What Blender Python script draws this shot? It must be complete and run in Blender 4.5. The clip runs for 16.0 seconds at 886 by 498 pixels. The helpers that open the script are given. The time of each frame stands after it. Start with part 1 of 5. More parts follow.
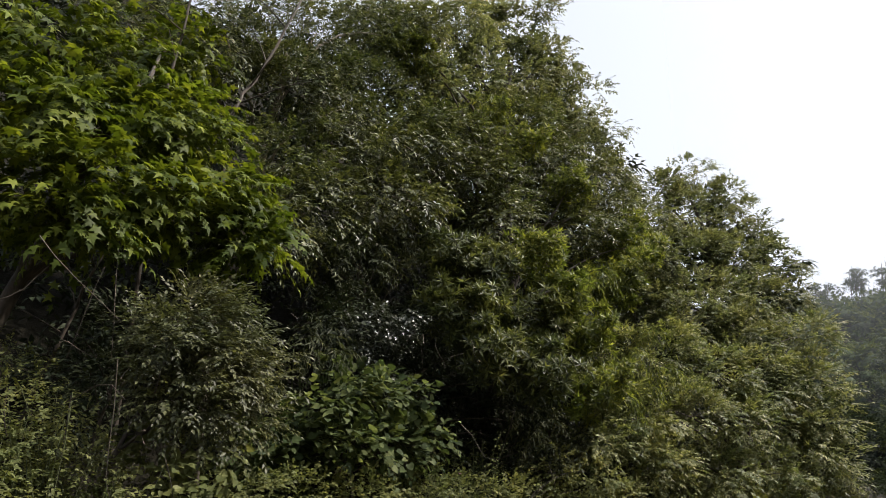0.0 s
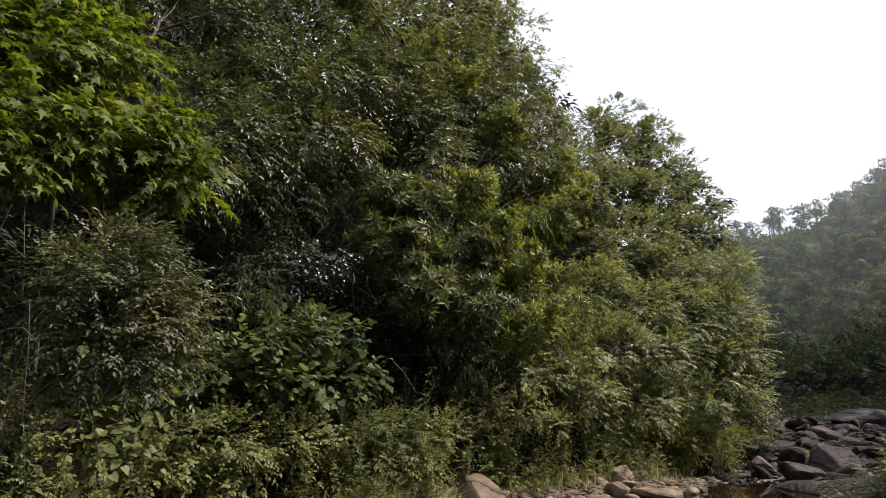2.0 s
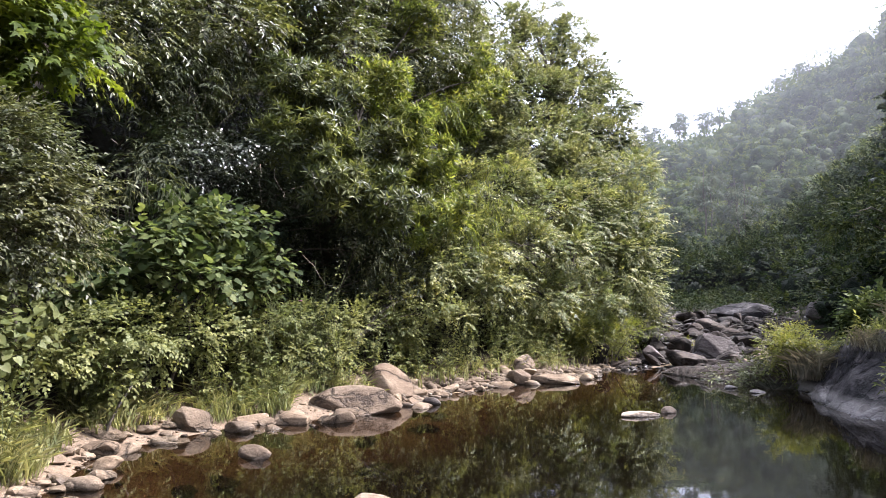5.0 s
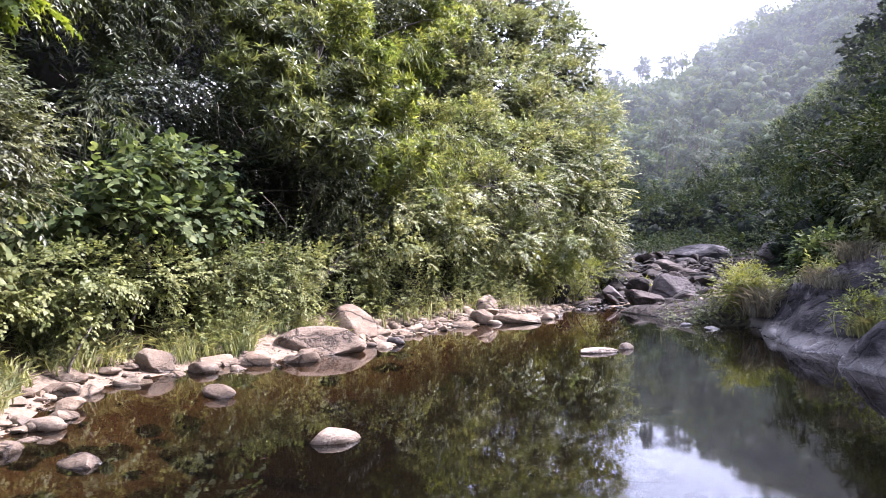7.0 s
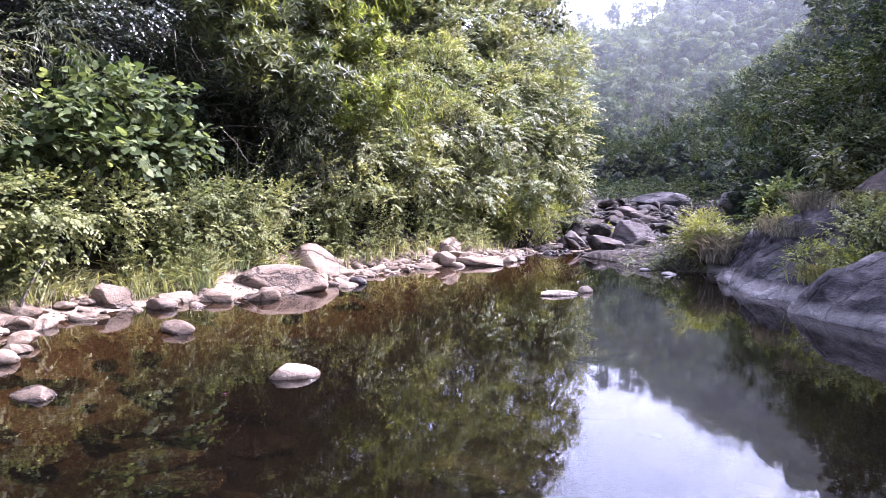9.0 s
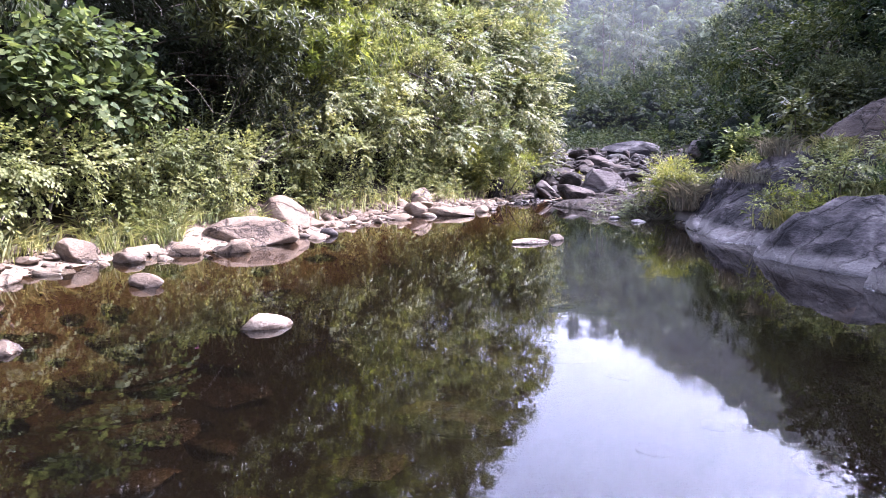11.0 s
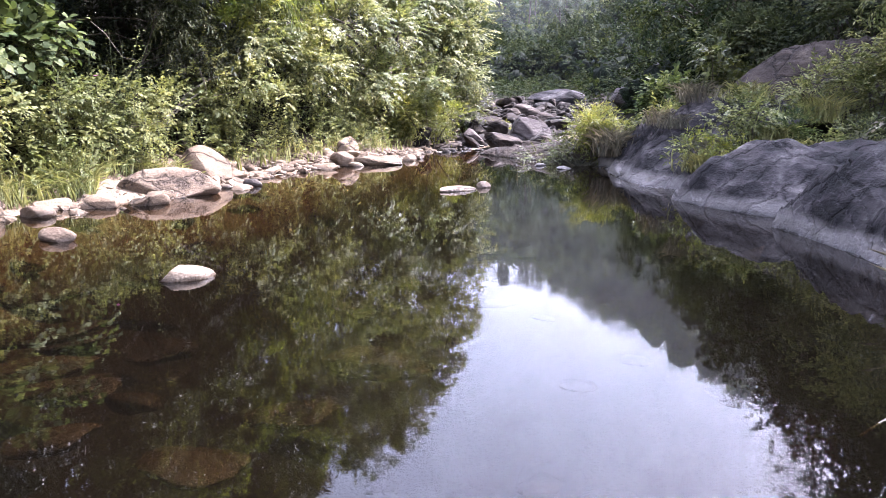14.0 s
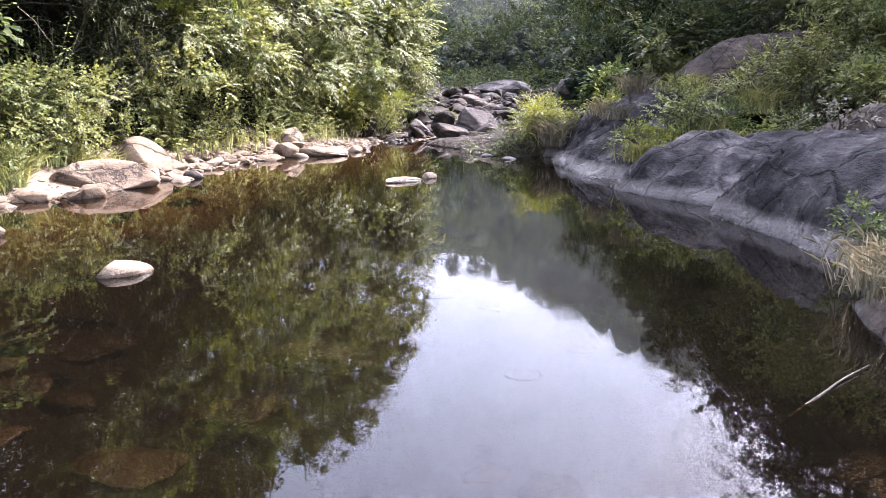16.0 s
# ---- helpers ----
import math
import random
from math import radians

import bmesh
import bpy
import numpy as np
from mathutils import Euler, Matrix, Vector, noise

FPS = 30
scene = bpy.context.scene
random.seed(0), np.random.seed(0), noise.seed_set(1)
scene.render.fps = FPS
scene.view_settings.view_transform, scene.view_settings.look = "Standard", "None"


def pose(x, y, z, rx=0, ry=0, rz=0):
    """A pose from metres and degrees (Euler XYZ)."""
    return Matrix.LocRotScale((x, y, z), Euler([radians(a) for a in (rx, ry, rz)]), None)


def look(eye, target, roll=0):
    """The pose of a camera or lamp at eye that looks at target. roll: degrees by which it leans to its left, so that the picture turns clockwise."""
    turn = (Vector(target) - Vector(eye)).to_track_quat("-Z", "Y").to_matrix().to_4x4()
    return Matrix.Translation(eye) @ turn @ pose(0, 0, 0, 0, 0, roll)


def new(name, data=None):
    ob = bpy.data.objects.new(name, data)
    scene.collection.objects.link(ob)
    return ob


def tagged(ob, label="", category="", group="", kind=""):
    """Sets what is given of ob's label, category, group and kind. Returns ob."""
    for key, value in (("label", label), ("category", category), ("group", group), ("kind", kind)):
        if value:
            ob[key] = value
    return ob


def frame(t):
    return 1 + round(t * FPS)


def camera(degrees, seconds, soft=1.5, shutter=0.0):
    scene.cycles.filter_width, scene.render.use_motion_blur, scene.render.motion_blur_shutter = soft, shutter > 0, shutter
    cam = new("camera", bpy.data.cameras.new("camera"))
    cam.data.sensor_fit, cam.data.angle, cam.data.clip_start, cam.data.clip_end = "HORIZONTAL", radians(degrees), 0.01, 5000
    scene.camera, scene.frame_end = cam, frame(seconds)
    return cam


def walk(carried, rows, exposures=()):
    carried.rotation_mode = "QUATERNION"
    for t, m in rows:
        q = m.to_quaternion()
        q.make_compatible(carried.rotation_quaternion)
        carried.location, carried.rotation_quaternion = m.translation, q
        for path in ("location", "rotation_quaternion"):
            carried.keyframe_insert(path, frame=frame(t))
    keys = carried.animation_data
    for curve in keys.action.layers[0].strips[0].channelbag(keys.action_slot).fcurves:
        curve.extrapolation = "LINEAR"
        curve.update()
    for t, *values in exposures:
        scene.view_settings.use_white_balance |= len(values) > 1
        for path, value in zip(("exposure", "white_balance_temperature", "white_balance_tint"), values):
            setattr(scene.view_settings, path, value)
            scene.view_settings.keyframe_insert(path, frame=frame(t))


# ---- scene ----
# camera: seconds, eye (x, y, z), yaw to the left from +y, pitch up, roll
cam = camera(63.75, 16.0, soft=0.75)
PATH = [
    (0, -0.124, -0.114, 1.736, 15.24, 17.30, 1.57),
    (0.5, -0.109, -0.086, 1.741, 13.91, 16.36, 1.40),
    (1, -0.091, -0.063, 1.717, 12.68, 15.38, 0.80),
    (1.5, -0.074, -0.060, 1.722, 11.24, 14.01, 0.53),
    (2, -0.063, -0.051, 1.727, 9.81, 12.52, -0.05),
    (2.5, -0.057, -0.037, 1.724, 8.41, 10.48, -0.04),
    (3, -0.042, -0.015, 1.709, 7.24, 9.07, -0.01),
    (3.5, -0.041, -0.018, 1.690, 6.46, 7.58, -0.29),
    (4, -0.030, -0.013, 1.675, 5.32, 6.62, -0.39),
    (6.5, 0.005, 0.015, 1.613, 0.39, 0.89, -0.20),
    (7, -0.000, 0.000, 1.600, 0.00, -0.11, -0.48),
    (7.5, 0.011, 0.021, 1.586, -1.01, -1.48, 0.19),
    (8, 0.005, 0.022, 1.582, -1.29, -2.53, 0.46),
    (8.5, 0.013, 0.023, 1.569, -2.09, -3.59, 0.73),
    (11, 0.023, 0.049, 1.512, -5.18, -8.42, 0.28),
    (11.5, 0.017, 0.057, 1.499, -6.20, -9.25, 0.34),
    (12, 0.026, 0.036, 1.503, -6.90, -9.71, -0.11),
    (12.5, 0.037, 0.040, 1.493, -7.81, -10.50, -0.24),
    (13, 0.052, 0.031, 1.479, -8.77, -11.15, -0.06),
    (13.5, 0.060, 0.042, 1.471, -9.85, -11.79, 0.06),
    (14, 0.063, 0.043, 1.467, -10.85, -12.32, 0.12),
    (14.5, 0.079, 0.031, 1.471, -12.16, -12.03, -0.25),
    (15, 0.073, 0.022, 1.470, -13.06, -12.61, 0.13),
    (15.5, 0.087, 0.042, 1.465, -14.03, -12.90, 0.37),
    (16, 0.102, 0.045, 1.471, -15.03, -13.05, 0.36),
]


def eye_pose(x, y, z, yaw, pitch, roll):
    a, b = radians(yaw), radians(pitch)
    ahead = Vector((-math.sin(a) * math.cos(b), math.cos(a) * math.cos(b), math.sin(b)))
    e = Vector((x, y, z))
    return look(e, e + ahead, roll)


walk(cam, [(r[0], eye_pose(*r[1:])) for r in PATH],
     exposures=[(0.0, 0.20, 6350, 13), (2.0, 0.33, 6350, 13), (3.0, 0.62, 6300, 15), (4.0, 1.03, 6080, 17), (6.5, 2.12, 5500, 27), (7.0, 2.04, 5480, 30), (7.5, 2.07, 5460, 32), (8.0, 2.2, 5220, 37), (8.5, 2.28, 5230, 39),
                (11.0, 2.45, 5300, 36), (13.5, 2.46, 5450, 31), (16.0, 2.48, 5700, 26)])

# world: hazy morning sky, sun high over the valley's far right
SUN_AZ, SUN_EL = 74.0, 50.0
world = bpy.data.worlds.new("sky")
scene.world = world
world.use_nodes = True
wn, wl = world.node_tree.nodes, world.node_tree.links
wn.clear()
sky = wn.new("ShaderNodeTexSky")
sky.sky_type = "NISHITA"
sky.sun_disc = False
sky.sun_elevation, sky.sun_rotation = radians(SUN_EL), radians(SUN_AZ)
sky.air_density, sky.dust_density, sky.ozone_density = 1.0, 6.0, 1.0
hs = wn.new("ShaderNodeHueSaturation")
hs.inputs["Saturation"].default_value = 0.4
bg = wn.new("ShaderNodeBackground")
bg.inputs["Strength"].default_value = 0.12
# thin bright haze over the whole sky
haze = wn.new("ShaderNodeBackground")
haze.inputs["Color"].default_value, haze.inputs["Strength"].default_value = (0.90, 0.965, 1.055, 1), 0.47
both = wn.new("ShaderNodeAddShader")
wo = wn.new("ShaderNodeOutputWorld")
wl.new(sky.outputs[0], hs.inputs["Color"])
wl.new(hs.outputs[0], bg.inputs["Color"])
wl.new(bg.outputs[0], both.inputs[0])
wl.new(haze.outputs[0], both.inputs[1])
wl.new(both.outputs[0], wo.inputs["Surface"])

S = Vector((math.sin(radians(SUN_AZ)) * math.cos(radians(SUN_EL)), math.cos(radians(SUN_AZ)) * math.cos(radians(SUN_EL)), math.sin(radians(SUN_EL))))
sun = new("sun", bpy.data.lights.new("sun", "SUN"))
sun.data.energy, sun.data.angle, sun.data.color = 5.0, radians(0.8), (1.0, 0.92, 0.80)
sun.matrix_world = look(S * 100, (0, 0, 0))

# ---- numeric helpers ----
rng = np.random.default_rng(7)


def unit(v):
    return v / np.maximum(np.linalg.norm(v, axis=-1, keepdims=True), 1e-9)


def lattice(ix, iy, iz, seed):
    h = (ix * 374761393 + iy * 668265263 + iz * 2147483647 + seed * 974634521) & 0xFFFFFFFF
    h = ((h ^ (h >> 13)) * 1274126177) & 0xFFFFFFFF
    return ((h ^ (h >> 16)) & 0xFFFF) / 65535.0 * 2 - 1


def vnoise(p, seed=0):
    """Smooth value noise in -1..1 at points (N, 3)."""
    p = np.asarray(p, float)
    i = np.floor(p).astype(np.int64)
    f = p - i
    f = f * f * (3 - 2 * f)
    out = 0
    for dx in (0, 1):
        for dy in (0, 1):
            for dz in (0, 1):
                w = (f[:, 0] if dx else 1 - f[:, 0]) * (f[:, 1] if dy else 1 - f[:, 1]) * (f[:, 2] if dz else 1 - f[:, 2])
                out = out + w * lattice(i[:, 0] + dx, i[:, 1] + dy, i[:, 2] + dz, seed)
    return out


def fbm(p, octaves=4, seed=0):
    a, s, out = 1.0, 1.0, 0
    for k in range(octaves):
        out = out + a * vnoise(p * s + 17.3 * k, seed + k)
        a, s = a * 0.5, s * 2.03
    return out


def sstep(a, b, x):
    t = np.clip((x - a) / (b - a), 0, 1)
    return t * t * (3 - 2 * t)


def signed(line, x, y):
    """Signed distance from an open line of points: positive on its left side."""
    best, sign = np.full(x.shape, 1e9), np.ones(x.shape)
    for (ax, ay), (bx, by) in zip(line[:-1], line[1:]):
        ex, ey = bx - ax, by - ay
        t = np.clip(((x - ax) * ex + (y - ay) * ey) / (ex * ex + ey * ey), 0, 1)
        px, py = x - ax - t * ex, y - ay - t * ey
        d = np.hypot(px, py)
        s = np.where(ex * (y - ay) - ey * (x - ax) >= 0, 1.0, -1.0)
        sign = np.where(d < best - 1e-6, s, sign)
        best = np.minimum(best, d)
    return best * sign


LEFT_BANK = [(-60, -300), (-9, -30), (-5.2, -4), (-4.6, 2), (-3.9, 5), (-3.6, 6.4), (-4.1, 8.0), (-3.4, 9.2), (-2.4, 10.0), (-1.3, 11.3), (-0.5, 13.2),
             (0.9, 15.0), (2.3, 16.2), (3.3, 18.4), (4.6, 21.5), (7.0, 28), (11.5, 42), (22, 75), (70, 220)]
RIGHT_BANK = [(-20, -300), (3.4, -30), (3.4, -3), (3.3, 1.2), (3.75, 2.9), (4.3, 3.9), (4.95, 4.6), (5.35, 5.7), (5.6, 7.3), (5.6, 9.3), (5.7, 11.3), (6.2, 13.6),
              (5.9, 15.0), (6.2, 18.4), (8.2, 22), (10.6, 28), (14.0, 40), (22.5, 70), (70, 216)]


def ground_height(x, y):
    x, y = np.asarray(x, float), np.asarray(y, float)
    dl, dr = signed(LEFT_BANK, x, y), -signed(RIGHT_BANK, x, y)
    r, az = np.hypot(x, y), np.degrees(np.arctan2(x, y))
    p = np.stack([x, y, 0 * x], -1)
    n1, n2 = fbm(p * 0.9, 3, 3), fbm(p * 0.12, 3, 9)
    up = 1.0 * sstep(17.5, 31.0, y) + 0.03 * np.clip(y - 31, 0, 200)
    inside = np.minimum(-dl / 2.6, -dr / 0.55)
    bed = -0.04 - 0.85 * sstep(0.0, 1.0, inside) * (1 - sstep(15.5, 18.0, y)) + 0.06 * n1
    left = np.interp(dl, [0, 1.0, 2.2, 4, 60, 300], [0, 0.22, 0.7, 2.1, 46, 70]) + 0.1 * n1 * sstep(0, 1, dl) + 3.0 * n2 * sstep(6, 30, dl)
    right = np.interp(dr, [0, 0.5, 1.6, 3.5, 5, 8, 12, 20, 60, 300], [0, 0.05, 0.25, 0.7, 1.4, 4.0, 8.3, 14.5, 38, 62]) + 0.1 * n1 * sstep(0, 1, dr) + 3.0 * n2 * sstep(8, 30, dr)
    h = np.where(dl > 0, left - 0.04, np.where(dr > 0, right - 0.04, bed)) + up
    # standing place behind and under the eye
    h = np.maximum(h, 0.25 * (1 - sstep(0.3, 1.5, y)) * sstep(-4.5, -2.0, x) - 0.8 * sstep(0.3, 1.5, y) + 0.03 * n1 - 1e3 * (y > 1.6))
    ridge = np.interp(az, [-180, -40, 0, 12, 16, 20, 26, 31, 40, 60, 180], [48, 55, 46, 40, 41, 44, 53, 63, 76, 80, 48])
    far = ridge * sstep(75, 195, r) * (1 + 0.05 * n2) * np.where(r > 230, np.maximum(0.35, 1 - (r - 230) / 900), 1)
    return np.where(r > 75, np.maximum(h, far), h)


def gh(x, y):
    return float(ground_height(np.array([x]), np.array([y]))[0])


def np_mesh(name, verts, tris, mat, smooth=True):
    me = bpy.data.meshes.new(name)
    verts, tris = np.asarray(verts, np.float32), np.asarray(tris, np.int32)
    me.vertices.add(len(verts))
    me.vertices.foreach_set("co", verts.ravel())
    me.loops.add(tris.size)
    me.loops.foreach_set("vertex_index", tris.ravel())
    me.polygons.add(len(tris))
    me.polygons.foreach_set("loop_start", np.arange(len(tris), dtype=np.int32) * tris.shape[1])
    me.update(calc_edges=True)
    if smooth:
        me.polygons.foreach_set("use_smooth", np.ones(len(tris), bool))
    me.materials.append(mat)
    return me


def part(name, me, parent, label=""):
    ob = new(name, me)
    ob.parent = parent
    if label:
        tagged(ob, label)
    return ob


def thing(name, x, y, z, label, category, group=""):
    ob = new(name)
    ob.location = (x, y, z)
    ob.empty_display_size = 0.1
    return tagged(ob, label, category, group)


def join(pieces):
    vs, fs, k = [], [], 0
    for v, f in pieces:
        vs.append(v)
        fs.append(np.asarray(f) + k)
        k += len(v)
    return np.concatenate(vs), np.concatenate(fs)


def tube(pts, rads, seg=7):
    """A tapered tube of triangles along points."""
    pts, rads = np.asarray(pts, float), np.asarray(rads, float)
    d = unit(np.gradient(pts, axis=0))
    ref = np.where(np.abs(d[:, 2:3]) > 0.9, [[1.0, 0, 0]], [[0, 0, 1.0]])
    a = unit(np.cross(d, ref))
    b = np.cross(d, a)
    ang = np.arange(seg) * 2 * np.pi / seg
    ring = pts[:, None] + rads[:, None, None] * (a[:, None] * np.cos(ang)[None, :, None] + b[:, None] * np.sin(ang)[None, :, None])
    n = len(pts)
    v = np.concatenate([ring.reshape(-1, 3), pts[-1:] + d[-1:] * rads[-1]])
    f = []
    for i in range(n - 1):
        for j in range(seg):
            p, q = i * seg + j, i * seg + (j + 1) % seg
            f += [(p, q, q + seg), (p, q + seg, p + seg)]
    for j in range(seg):
        f.append(((n - 1) * seg + j, (n - 1) * seg + (j + 1) % seg, n * seg))
    return v, np.array(f)


def bend(p, q, sag, n=7, wob=0.0, seed=0):
    """A curved line from p to q that bulges by sag upward."""
    p, q = np.asarray(p, float), np.asarray(q, float)
    t = np.linspace(0, 1, n)[:, None]
    c = p + (q - p) * t + np.array([0, 0, 1.0]) * sag * 4 * t * (1 - t)
    if wob:
        w = np.stack([vnoise(np.stack([t[:, 0] * 3, 0 * t[:, 0] + seed, 0 * t[:, 0] + k], -1), 5 + k) for k in range(3)], -1)
        c = c + wob * w * np.sin(np.pi * t)
    return c


# ---- leaves ----
LEAF = {
    "lance": (np.array([(0, 0, 0), (.5, .38, .05), (0, 1, -.10), (-.5, .38, .05)]), [(0, 1, 2), (0, 2, 3)]),
    "oval": (np.array([(0, 0, 0), (.42, .25, .06), (.43, .62, .03), (0, 1, -.14), (-.43, .62, .03), (-.42, .25, .06), (0, .45, -.01)]),
             [(0, 1, 6), (1, 2, 6), (2, 3, 6), (3, 4, 6), (4, 5, 6), (5, 0, 6)]),
    "heart": (np.array([(0, .06, 0), (.30, -.10, .04), (.54, .16, .07), (.42, .56, .03), (0, 1, -.16), (-.42, .56, .03), (-.54, .16, .07), (-.30, -.10, .04), (0, .34, -.03)]),
              [(0, 1, 8), (1, 2, 8), (2, 3, 8), (3, 4, 8), (4, 5, 8), (5, 6, 8), (6, 7, 8), (7, 0, 8)]),
    "palm": (np.array([(0, 0, 0), (.42, -.06, -.05), (.2, .22, .03), (.56, .42, -.08), (.17, .46, .03), (0, 1, -.16), (-.17, .46, .03), (-.56, .42, -.08), (-.2, .22, .03), (-.42, -.06, -.05), (0, .28, .04)]),
             [(0, 1, 10), (1, 2, 10), (2, 3, 10), (3, 4, 10), (4, 5, 10), (5, 6, 10), (6, 7, 10), (7, 8, 10), (8, 9, 10), (9, 0, 10)]),
}


def leaf_arrays(kind, pos, axis, nrm, length, width):
    tv, tf = LEAF[kind]
    axis = unit(axis)
    across = unit(np.cross(axis, nrm))
    nrm = np.cross(across, axis)
    v = pos[:, None] + across[:, None] * (tv[None, :, 0:1] * width[:, None, None]) + axis[:, None] * (tv[None, :, 1:2] * length[:, None, None]) \
        + nrm[:, None] * (tv[None, :, 2:3] * length[:, None, None])
    f = np.asarray(tf)[None] + (np.arange(len(pos)) * len(tv))[:, None, None]
    return v.reshape(-1, 3), f.reshape(-1, 3)


RIVERWARD = np.array([.42, -.34, .12])


def sprays(base, way, n, reach, leaf, width, droop=0.3, spread=55, flop=0.3, kind="lance", face=(0, 0, 0)):
    """Twigs of n leaves each, from base points along ways, bending down. Returns leaf vertices and faces."""
    m = len(base)
    t = np.linspace(0.12, 1.0, n)[None, :] * np.ones((m, 1))
    t = np.clip(t + rng.uniform(-.05, .05, t.shape), 0.02, 1.05)
    reach = (reach * rng.uniform(0.7, 1.25, m))[:, None]
    way = unit(way)
    upv = np.array([0, 0, 1.0])
    side = unit(np.cross(way, upv) + rng.normal(0, .25, (m, 3)))
    pos = base[:, None] + way[:, None] * (reach * t)[..., None] - upv * (droop * reach * t * t)[..., None]
    d = unit(way[:, None] - upv * (2 * droop * t)[..., None])
    s = np.where((np.arange(n) % 2 == 0)[None, :], 1.0, -1.0) * np.ones((m, 1))
    a = np.radians(spread) * rng.uniform(0.6, 1.2, (m, n))
    a[:, -1] *= 0.2
    axis = d * np.cos(a)[..., None] + side[:, None] * (s * np.sin(a))[..., None] + rng.normal(0, .12, (m, n, 3)) - upv * flop * rng.uniform(0, 1, (m, n, 1))
    nrm = unit(np.cross(side[:, None], d))
    nrm = nrm * np.where(nrm[..., 2:3] < 0, -1, 1) + rng.normal(0, .32, (m, n, 3)) + np.asarray(face)
    k = rng.uniform(0.6, 1.2, (m, n)).ravel()
    return leaf_arrays(kind, pos.reshape(-1, 3), axis.reshape(-1, 3), unit(nrm.reshape(-1, 3)), leaf * k, width * k)


def rosettes(base, way, n, leaf, width):
    """Whorls of n long leaves standing round each twig's tip."""
    m = len(base)
    way = unit(way + np.array([0, 0, .35]))
    e1 = unit(np.cross(way, rng.normal(0, 1, (m, 3))))
    e2 = np.cross(way, e1)
    a = (np.arange(n) * 2.4)[None] + rng.uniform(0, 6.28, (m, 1))
    c = np.radians(np.linspace(30, 95, n))[None] + rng.normal(0, .16, (m, n))
    out = e1[:, None] * np.cos(a)[..., None] + e2[:, None] * np.sin(a)[..., None]
    axis = way[:, None] * np.cos(c)[..., None] + out * np.sin(c)[..., None]
    nrm = way[:, None] * np.sin(c)[..., None] - out * np.cos(c)[..., None] + rng.normal(0, .15, (m, n, 3))
    pos = base[:, None] + axis * 0.015
    k = rng.uniform(.7, 1.2, (m, n)).ravel()
    return leaf_arrays("lance", pos.reshape(-1, 3), axis.reshape(-1, 3), unit(nrm.reshape(-1, 3)), leaf * k, width * k)


# dark hollows under the overhanging crowns of the left bank
HOLLOWS = [(-2.84, 12.4, 2.1, .6), (-2.35, 12.9, 2.1, .55), (-6.15, 7.7, 2.25, .65), (-7.2, 7.3, 2.4, .6), (-5.0, 9.8, 2.85, .65), (-5.6, 10.4, 4.4, .6), (-5.35, 10.4, 3.75, .5),
           (-4.2, 12.3, 5.1, .55), (-8.45, 8.5, 3.9, .6), (1.05, 17, 3.05, .45), (-3.1, 13.4, 2.6, .8), (-5.6, 10.8, 3.2, .7), (-6.7, 8.6, 2.6, .6)]


def outside_hollows(p):
    ok = np.ones(len(p), bool)
    for x, y, z, r in HOLLOWS:
        ok &= ((p[:, 0] - x) ** 2 + ((p[:, 1] - y) * .75) ** 2 + ((p[:, 2] - z) * 1.15) ** 2) > r * r
    return ok


def shell(masses, per_m2, flat=0.85, inner=0.5, lift=0.25, clump=0.36):
    """Twig starts and ways over leafy masses (x, y, z, radius): tight leafy tufts with gaps between, and a thin filling inside."""
    bs, ws = [], []
    for x, y, z, r in masses:
        n = max(12, int(per_m2 * 12.57 * r * r))
        c = np.array([x, y, z])
        rc = min(max(clump * r, 0.16), 0.55)
        k = max(5, int(2.6 * r * r / (rc * rc)))
        u = unit(rng.normal(0, 1, (k, 3)))
        lump = 1 + 0.35 * vnoise(u * 2.1 + c * 3.7, 11)
        sub = c + u * (r * lump * rng.uniform(inner, 1.0, k) ** 0.7)[:, None] * np.array([1, 1, flat])
        size = rng.uniform(0.6, 1.25, k)
        pick = rng.integers(0, k, n)
        off = rng.normal(0, 1, (n, 3)) * np.array([1, 1, 0.65])
        base = sub[pick] + off * (rc * 0.42 * size[pick])[:, None]
        way = unit(u[pick] * 0.7 + unit(off) * 0.6 + np.array([0, 0, lift]) + rng.normal(0, .2, (n, 3)))
        m = n // 6
        v = unit(rng.normal(0, 1, (m, 3)))
        bs += [base, c + v * (r * rng.uniform(0.1, 0.6, m))[:, None]]
        ws += [way, v]
    bs, ws = np.concatenate(bs), np.concatenate(ws)
    ok = outside_hollows(bs)
    return bs[ok], ws[ok]



# ---- materials ----
def material(name):
    m = bpy.data.materials.new(name)
    m.use_nodes = True
    m.node_tree.nodes.clear()
    return m, m.node_tree.nodes, m.node_tree.links


def ramp(n, stops):
    r = n.new("ShaderNodeValToRGB")
    while len(r.color_ramp.elements) > 1:
        r.color_ramp.elements.remove(r.color_ramp.elements[-1])
    r.color_ramp.elements[0].position, r.color_ramp.elements[0].color = stops[0][0], (*stops[0][1], 1)
    for p, c in stops[1:]:
        r.color_ramp.elements.new(p).color = (*c, 1)
    return r


def noise_node(n, l, coord, scale, detail=5, rough=0.6, stretch=None):
    t = n.new("ShaderNodeTexNoise")
    t.inputs["Scale"].default_value, t.inputs["Detail"].default_value, t.inputs["Roughness"].default_value = scale, detail, rough
    if stretch:
        mp = n.new("ShaderNodeMapping")
        mp.inputs["Scale"].default_value = stretch[:3]
        if len(stretch) > 3:
            mp.inputs["Rotation"].default_value = stretch[3]
        l.new(coord, mp.inputs["Vector"])
        coord = mp.outputs[0]
    l.new(coord, t.inputs["Vector"])
    return t


